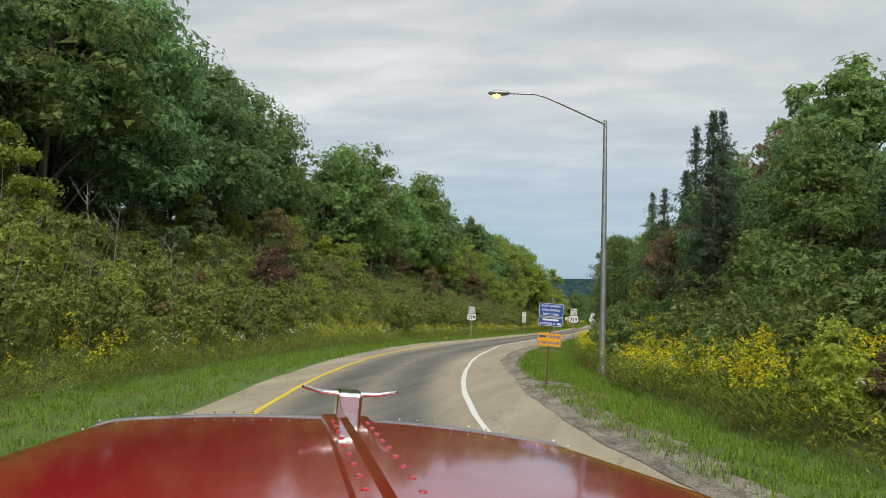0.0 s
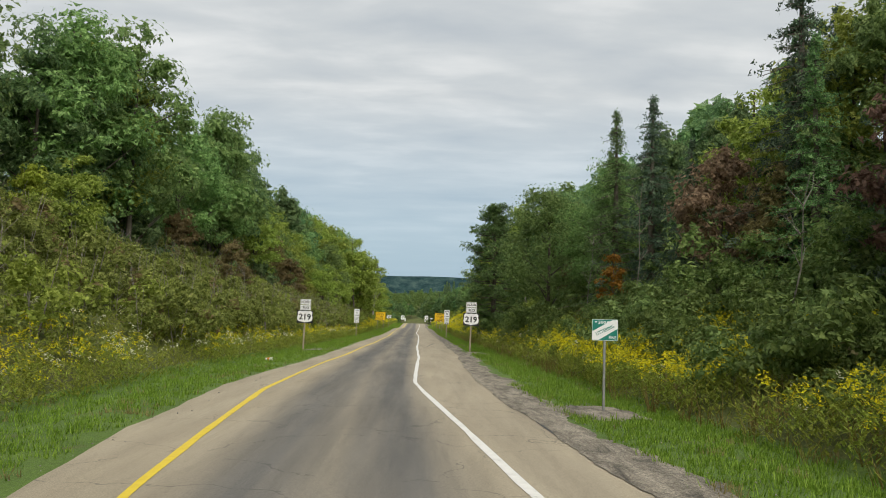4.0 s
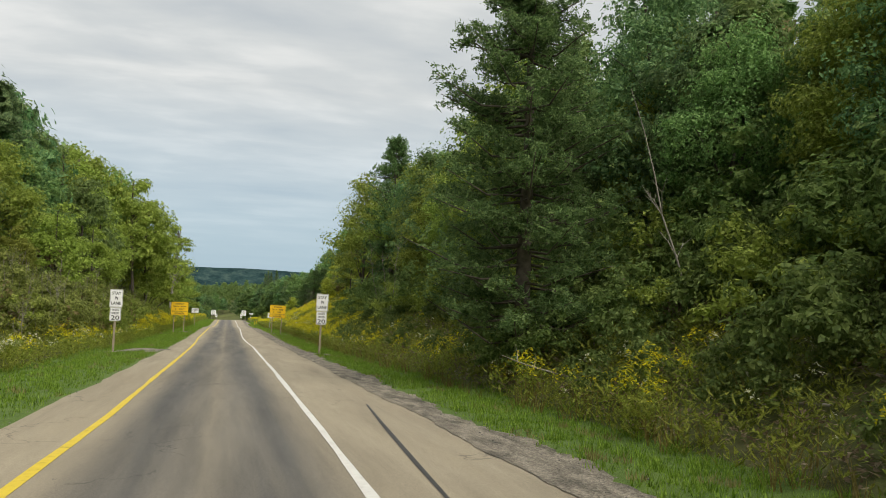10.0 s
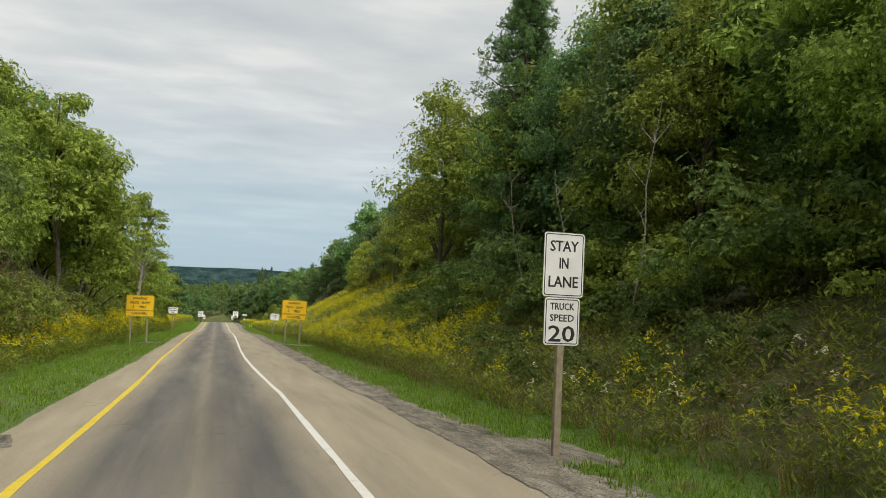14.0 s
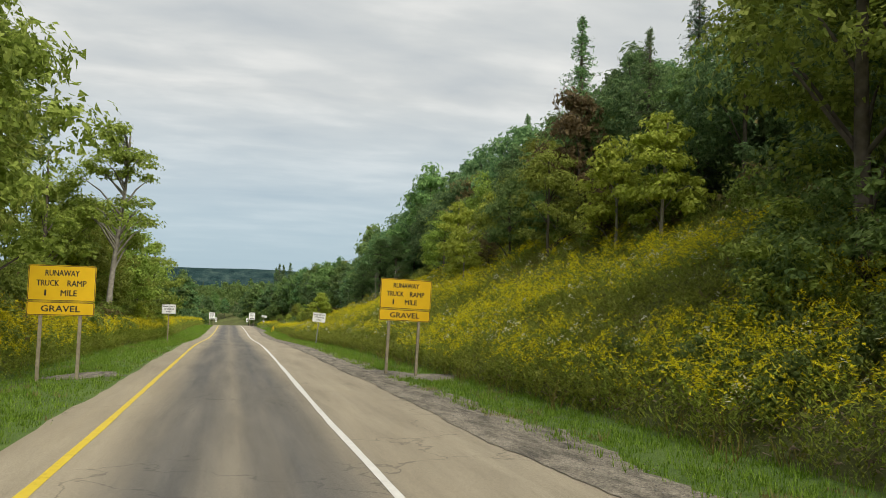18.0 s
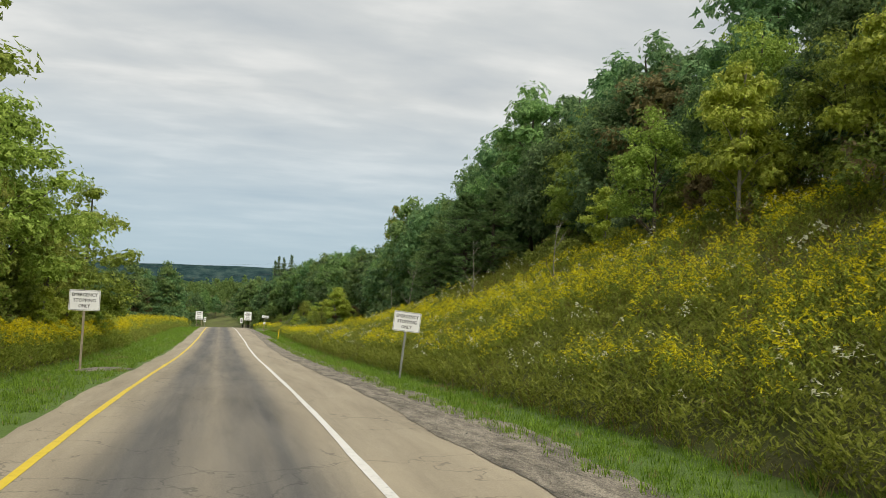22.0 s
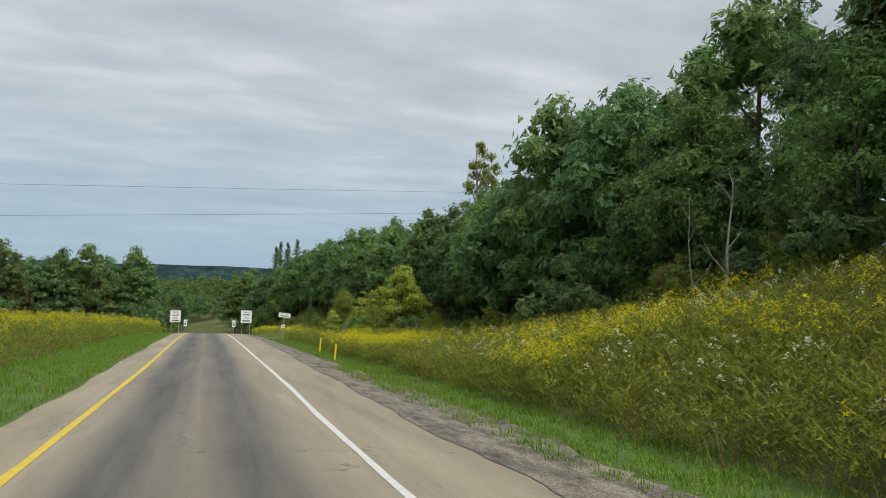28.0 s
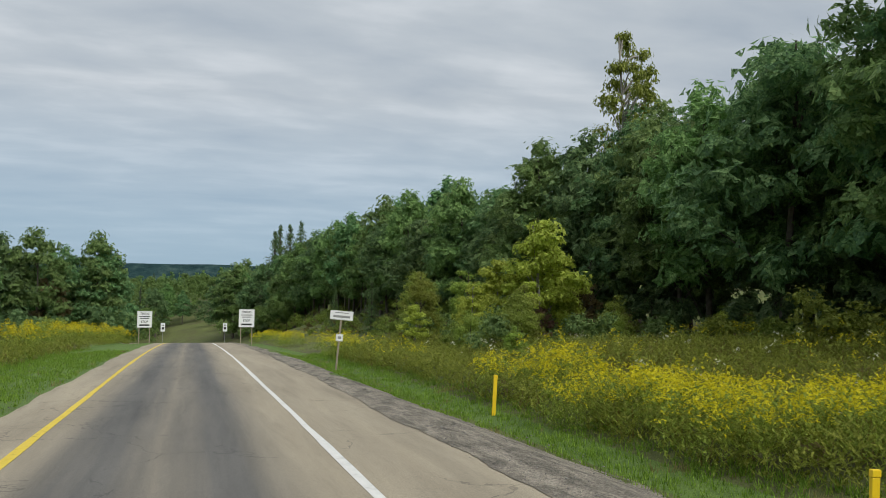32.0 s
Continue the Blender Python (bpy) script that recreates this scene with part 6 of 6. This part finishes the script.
route_sign(-5.08, -37.9, 1.5)
route_sign(4.55, -37.56, 0.8)
lane_sign(-5.40, 6.8, 0.5)
lane_sign(4.70, 5.0, 0.8)
ramp_sign(-4.62, 49.0, 0.4)
ramp_sign(5.15, 51.0, 2.0, 0)
stopping_sign(-4.60, 89.3, 0.5, POST_WOOD, up=0.38)
stopping_sign(6.25, 87.6, 5.5, POST_STEEL)
truck_stop_sign(-4.0, 224.0)
truck_stop_sign(4.95, 215.0)
for sx, sy in ((-2.6 - 1.0, 265.0), (5.0, 263.0)):
    ob = thing("distance_sign", stand(sx, sy), "small white road sign on a thin post past the brow", "road sign", "small signs past the brow")
    post(ob, 2.9, POST_STEEL, w=0.06, d=0.05)
    panel(ob, 0.62, 1.25, 2.5, SIGN_WHITE, SIGN_BLACK, [("", 0.10, 0.36, 0, 0.3), ("", 0.34, 0.30, 0, -0.15)])

# volunteer litter sign
ob = thing("volunteer_sign", stand(7.13, -92.0, 3.0, 4), "blue adopt a highway sign with amber plate on brown post", "road sign")
up = 5.12 - float(ground_z(7.13, -92.0))
post(ob, up + 0.17, POST_BROWN, w=0.05, d=0.045)
panel(ob, 0.64, 0.36, up, SIGN_BLUE, SIGN_WHITE, [("ADOPT A HIGHWAY", 0.055, 0.54, 0, 0.11), ("LITTER CONTROL", 0.055, 0.49, 0, 0.0), ("NEXT 2 MILES", 0.055, 0.41, 0, -0.11)], radius=0.02, border=0.009, inset=0.005, name="blue_plate")
panel(ob, 0.64, 0.23, up - 0.31, SIGN_BLUE, SIGN_WHITE, [("", 0.045, 0.42, 0, 0.05), ("& EMPLOYEES OF", 0.050, 0.42, -0.07, -0.05), ("", 0.045, 0.10, 0.23, -0.05)], radius=0.02, border=0.009, inset=0.005, name="lower_blue_plate")
panel(ob, 0.63, 0.36, up - 0.79, SIGN_AMBER, SIGN_BLUE, [("", 0.055, 0.20, -0.18, 0.08), ("THANKS THIS", 0.065, 0.33, 0.12, 0.08), ("25-YEAR PARTICIPANT", 0.065, 0.56, 0, -0.08)], radius=0.02, border=0.006, inset=0.005, name="amber_plate")

# green littering sign with a white band from corner to corner
ob = thing("littering_sign", stand(5.29, -68.12), "green littering fine sign with a white diagonal band on thin post", "road sign")
up = 3.95 - float(ground_z(5.29, -68.12))
post(ob, up + 0.18, POST_STEEL, w=0.05, d=0.045)
plate_ob = panel(ob, 0.54, 0.44, up, SIGN_GREEN, SIGN_WHITE, [("300", 0.065, 0.16, -0.06, 0.155), ("", 0.030, 0.04, -0.19, 0.165), ("", 0.045, 0.06, 0.07, 0.155), ("FINE", 0.065, 0.15, 0.16, -0.155)], radius=0.02, border=0.006, inset=0.004)
tilt = math.atan2(0.24, 0.50)
band = plate([(-0.262, up - 0.205), (-0.13, up - 0.205), (0.262, up + 0.03), (0.262, up + 0.205), (0.15, up + 0.205), (-0.262, up - 0.03)], -0.0072, -0.0060)
part("diagonal_band", band, SIGN_WHITE, plate_ob, "white diagonal band")
me = text_mesh("LITTERING", 0.072, 0.40, 0.030)
me.transform(Matrix.Translation((0, -0.0082, up)) @ Matrix.Rotation(-tilt, 4, "Y"))
part("lettering", me, SIGN_GREEN, plate_ob)

# street-name sign near the brow
ob = thing("name_sign", stand(5.75, 173.2, 5.0), "white name sign over a small pale plate on a leaning post", "road sign")
post(ob, 2.42, POST_WOOD, w=0.075, d=0.065)
panel(ob, 0.92, 0.36, 2.24, SIGN_WHITE, POST_STEEL, [("", 0.03, 0.55, 0, 0.10), ("", 0.09, 0.66, 0, -0.05)], radius=0.02, border=0.006, name="name_plate")
panel(ob, 0.28, 0.28, 1.36, SIGN_WHITE, POST_STEEL, [("", 0.10, 0.14, 0, 0)], radius=0.02, border=0.006, name="small_plate")

# yellow delineator posts
for mx, my, ml in ((6.0, 147.2, 4.0), (6.85, 158.7, 3.0)):
    ob = thing("marker_post", stand(mx, my, ml), "thin yellow plastic marker post in the grass", "marker post", "yellow marker posts")
    part("post", boxed(-0.045, 0.045, -0.02, 0.02, -0.3, 0.86, bevel=0.008), YELLOW_PLASTIC, ob)
    part("cap", boxed(-0.05, 0.05, -0.026, 0.026, 0.86, 0.93, bevel=0.01), YELLOW_PLASTIC, ob)

# ---------------------------------------------------------------- street lamp
px, py = 8.42, -85.33
pz = float(ground_z(px, py))
ob = thing("street_lamp", Matrix.Translation((px, py, pz)), "tall grey aluminium street lamp with a curved arm, lit", "street lamp")
top = 11.62 - pz
part("pole", tube([(0, 0, -0.3), (0, 0, top * 0.5), (0, 0, top)], [0.115, 0.095, 0.065], 14, "pole", ALUMINIUM), None, ob)
bm = bmesh.new()
bmesh.ops.create_cone(bm, cap_ends=True, segments=14, radius1=0.19, radius2=0.13, depth=0.35, matrix=Matrix.Translation((0, 0, 0.1)))
part("base", bm, ALUMINIUM, ob)
way = Vector((-0.985, -0.17, 0))
arm_pts = [way * a + Vector((0, 0, top - 0.12 + b)) for a, b in ((0.0, 0.0), (0.8, 0.36), (1.6, 0.72), (2.1, 0.93), (2.45, 1.02), (3.45, 1.05))]
part("arm", tube([tuple(p) for p in arm_pts], [0.05, 0.045, 0.042, 0.038, 0.034, 0.032], 10, "arm", ALUMINIUM), None, ob)
bm = bmesh.new()
bmesh.ops.create_uvsphere(bm, u_segments=16, v_segments=10, radius=1.0, matrix=Matrix.Translation(arm_pts[-1] + way * 0.28 + Vector((0, 0, 0.0))) @ Matrix.Rotation(radians(10), 4, "Z") @ Matrix.Diagonal((0.40, 0.16, 0.10, 1)))
head = part("lamp_head", bm, ALUMINIUM, ob)
bm = bmesh.new()
bmesh.ops.create_uvsphere(bm, u_segments=14, v_segments=8, radius=1.0, matrix=Matrix.Translation(arm_pts[-1] + way * 0.36 + Vector((0, 0, -0.07))) @ Matrix.Diagonal((0.17, 0.13, 0.12, 1)))
part("lens", bm, LAMP, head, "glowing yellow lamp lens")

# ---------------------------------------------------------------- cables across the road
for za, zb in ((-0.61, 4.98), (-2.10, 4.19)):
    pts = []
    for i in range(33):
        t = -0.5 + 2.0 * i / 32
        pts.append((-40 + 80 * t, 135.3 + 17.1 * t, za + (zb - za) * t + 0.9 * (t - 0.2) ** 2 + (2.5 if t < 0 else 0) * t * t))
    ob = thing("overhead_cable", Matrix.Identity(4), "thin dark cable hung across the road", "cable", "overhead cables")
    part("wire", tube(pts, [0.006] * 33, 5, "wire", CABLE), None, ob)

# ---------------------------------------------------------------- litter
ob = thing("paper_cup", Matrix.Translation((-4.6, -51.2, float(ground_z(-4.6, -51.2)) + 0.07)) @ Matrix.Rotation(radians(70), 4, "Z") @ Matrix.Rotation(radians(88), 4, "X"), "crushed white and orange paper cup in the grass", "litter")
bm = bmesh.new()
bmesh.ops.create_cone(bm, cap_ends=True, segments=16, radius1=0.055, radius2=0.085, depth=0.28)
part("cup", bm, PAPER, ob)
bm = bmesh.new()
bmesh.ops.create_cone(bm, cap_ends=False, segments=16, radius1=0.064, radius2=0.078, depth=0.10, matrix=Matrix.Translation((0, 0, -0.01)))
part("band", bm, ORANGE, ob)


# ---------------------------------------------------------------- the red truck's bonnet, where it stands at the start
HOOD_YAW, HOOD_ROLL = 23.3, 3.67
eye0 = Vector(PATH[0][1])
hood_m = Matrix.Translation((eye0.x, eye0.y, eye0.z)) @ Matrix.Rotation(radians(HOOD_YAW), 4, "Z") @ Matrix.Rotation(radians(HOOD_ROLL), 4, "Y")
hood = thing("truck_bonnet", hood_m, "glossy red truck bonnet with a riveted centre hinge and chrome ornament", "truck bonnet")
SPINE = 0.165


def hood_z(u):
    """Height of the bonnet along its length, from the eye."""
    return -0.247 - 0.016 * u - 0.010 * u * u


def hood_panel(side):
    us = np.linspace(0.45, 2.05, 24)
    rows = []
    for u in us:
        half = (0.832 if side < 0 else 0.867) - (0.165 if side < 0 else 0.20) * (u - 0.45) / 1.6
        prof = []
        for t in np.linspace(0, 1, 18):
            if t < 0.6:
                w, dz = 0.05 + (half - 0.164 - 0.05) * t / 0.6, -0.020 * (t / 0.6) ** 2
            else:
                a = (t - 0.6) / 0.4 * math.pi / 2
                w, dz = half - 0.164 + 0.164 * math.sin(a), -0.020 - 0.164 * (1 - math.cos(a))
            prof.append((SPINE + side * w, u - 0.093 * (w / half) ** 2, hood_z(u) + dz))
        prof.append((prof[-1][0], prof[-1][1], hood_z(u) - 0.55))
        rows.append(prof)
    v = np.array(rows)
    m, n = v.shape[:2]
    i = np.arange(m * n).reshape(m, n)
    f = np.stack([i[:-1, :-1], i[:-1, 1:], i[1:, 1:], i[1:, :-1]], -1).reshape(-1, 4)
    if side < 0:
        f = f[:, ::-1]
    return mesh_from(v.reshape(-1, 3), f, "bonnet_panel", [RED_PAINT], smooth=True), v


for side in (-1, 1):
    me, grid = hood_panel(side)
    panel_ob = part("bonnet_panel", me, None, hood)
    # trim along the front edge
    edge = grid[-1, :16]
    part("front_trim", tube([tuple(p + (0, 0.012, -0.006)) for p in edge], [0.010] * 16, 6, "front_trim", TRIM_GREY), None, hood, "dull grey metal trim")
    for k in range(13):
        p = edge[1 + k]
        bm = bmesh.new()
        bmesh.ops.create_uvsphere(bm, u_segments=8, v_segments=5, radius=0.003, matrix=Matrix.Translation(Vector(p) + Vector((0, 0.010, 0.008))))
        part("trim_bolt", bm, CHROME, panel_ob)
bm = bmesh.new()
rows = []
for u in np.linspace(0.55, 2.06, 12):
    z = hood_z(u)
    rows.append([bm.verts.new((SPINE + w, u, z + dz)) for w, dz in ((-0.062, -0.004), (-0.056, 0.010), (-0.022, 0.012), (-0.012, 0.026), (0.012, 0.026), (0.022, 0.012), (0.056, 0.010), (0.062, -0.004))])
for a, b in zip(rows, rows[1:]):
    for i in range(7):
        bm.faces.new((a[i], a[i + 1], b[i + 1], b[i]))
bmesh.ops.recalc_face_normals(bm, faces=bm.faces)
hinge = part("centre_hinge", bm, RED_PAINT, hood)
rivet = bmesh.new()
bmesh.ops.create_uvsphere(rivet, u_segments=10, v_segments=6, radius=0.007)
rivet_me = bpy.data.meshes.new("rivet")
rivet.to_mesh(rivet_me); rivet.free()
rivet_me.materials.append(RED_PAINT)
for k in range(14):
    u = 0.62 + 0.098 * k
    for w in (-0.040, 0.040):
        rv = part("rivet", rivet_me, None, hinge)
        rv.location = (SPINE + w, u, hood_z(u) + 0.010)
        rv.scale = (1, 1.3, 0.6)
orn = part("ornament", boxed(SPINE - 0.030, SPINE + 0.030, 1.96, 2.05, hood_z(2.0), hood_z(2.0) + 0.075, bevel=0.008), CHROME, hood, "chrome bonnet ornament")
for s in (-1, 1):
    part("wing", tube([(SPINE + s * 0.028, 2.0, hood_z(2.0) + 0.068), (SPINE + s * 0.07, 2.0, hood_z(2.0) + 0.070), (SPINE + s * 0.115, 1.98, hood_z(2.0) + 0.082)], [0.007, 0.0055, 0.004], 8, "wing", CHROME), None, orn)
# nose under the bonnet and the wheels that carry it
under = float(road_z(eye0.y + 1.0)) - eye0.z
part("nose", boxed(SPINE - 0.66, SPINE + 0.66, 0.60, 2.0, under + 0.55, hood_z(1.9) - 0.22, bevel=0.04), RED_PAINT, hood)
for s in (-1, 1):
    bm = bmesh.new()
    bmesh.ops.create_cone(bm, cap_ends=True, segments=28, radius1=0.42, radius2=0.42, depth=0.24, matrix=Matrix.Translation((SPINE + s * 0.80, 1.25, under + 0.42)) @ Matrix.Rotation(radians(90), 4, "Y"))
    bmesh.ops.bevel(bm, geom=[e for e in bm.edges if len(e.link_faces) == 2 and any(len(f.verts) > 4 for f in e.link_faces)], offset=0.04, segments=3, affect="EDGES")
    wheel = part("wheel", bm, RUBBER, hood)
    bm = bmesh.new()
    bmesh.ops.create_cone(bm, cap_ends=True, segments=20, radius1=0.23, radius2=0.20, depth=0.26, matrix=Matrix.Translation((SPINE + s * 0.80, 1.25, under + 0.42)) @ Matrix.Rotation(radians(90), 4, "Y"))
    part("rim", bm, TRIM_GREY, wheel)
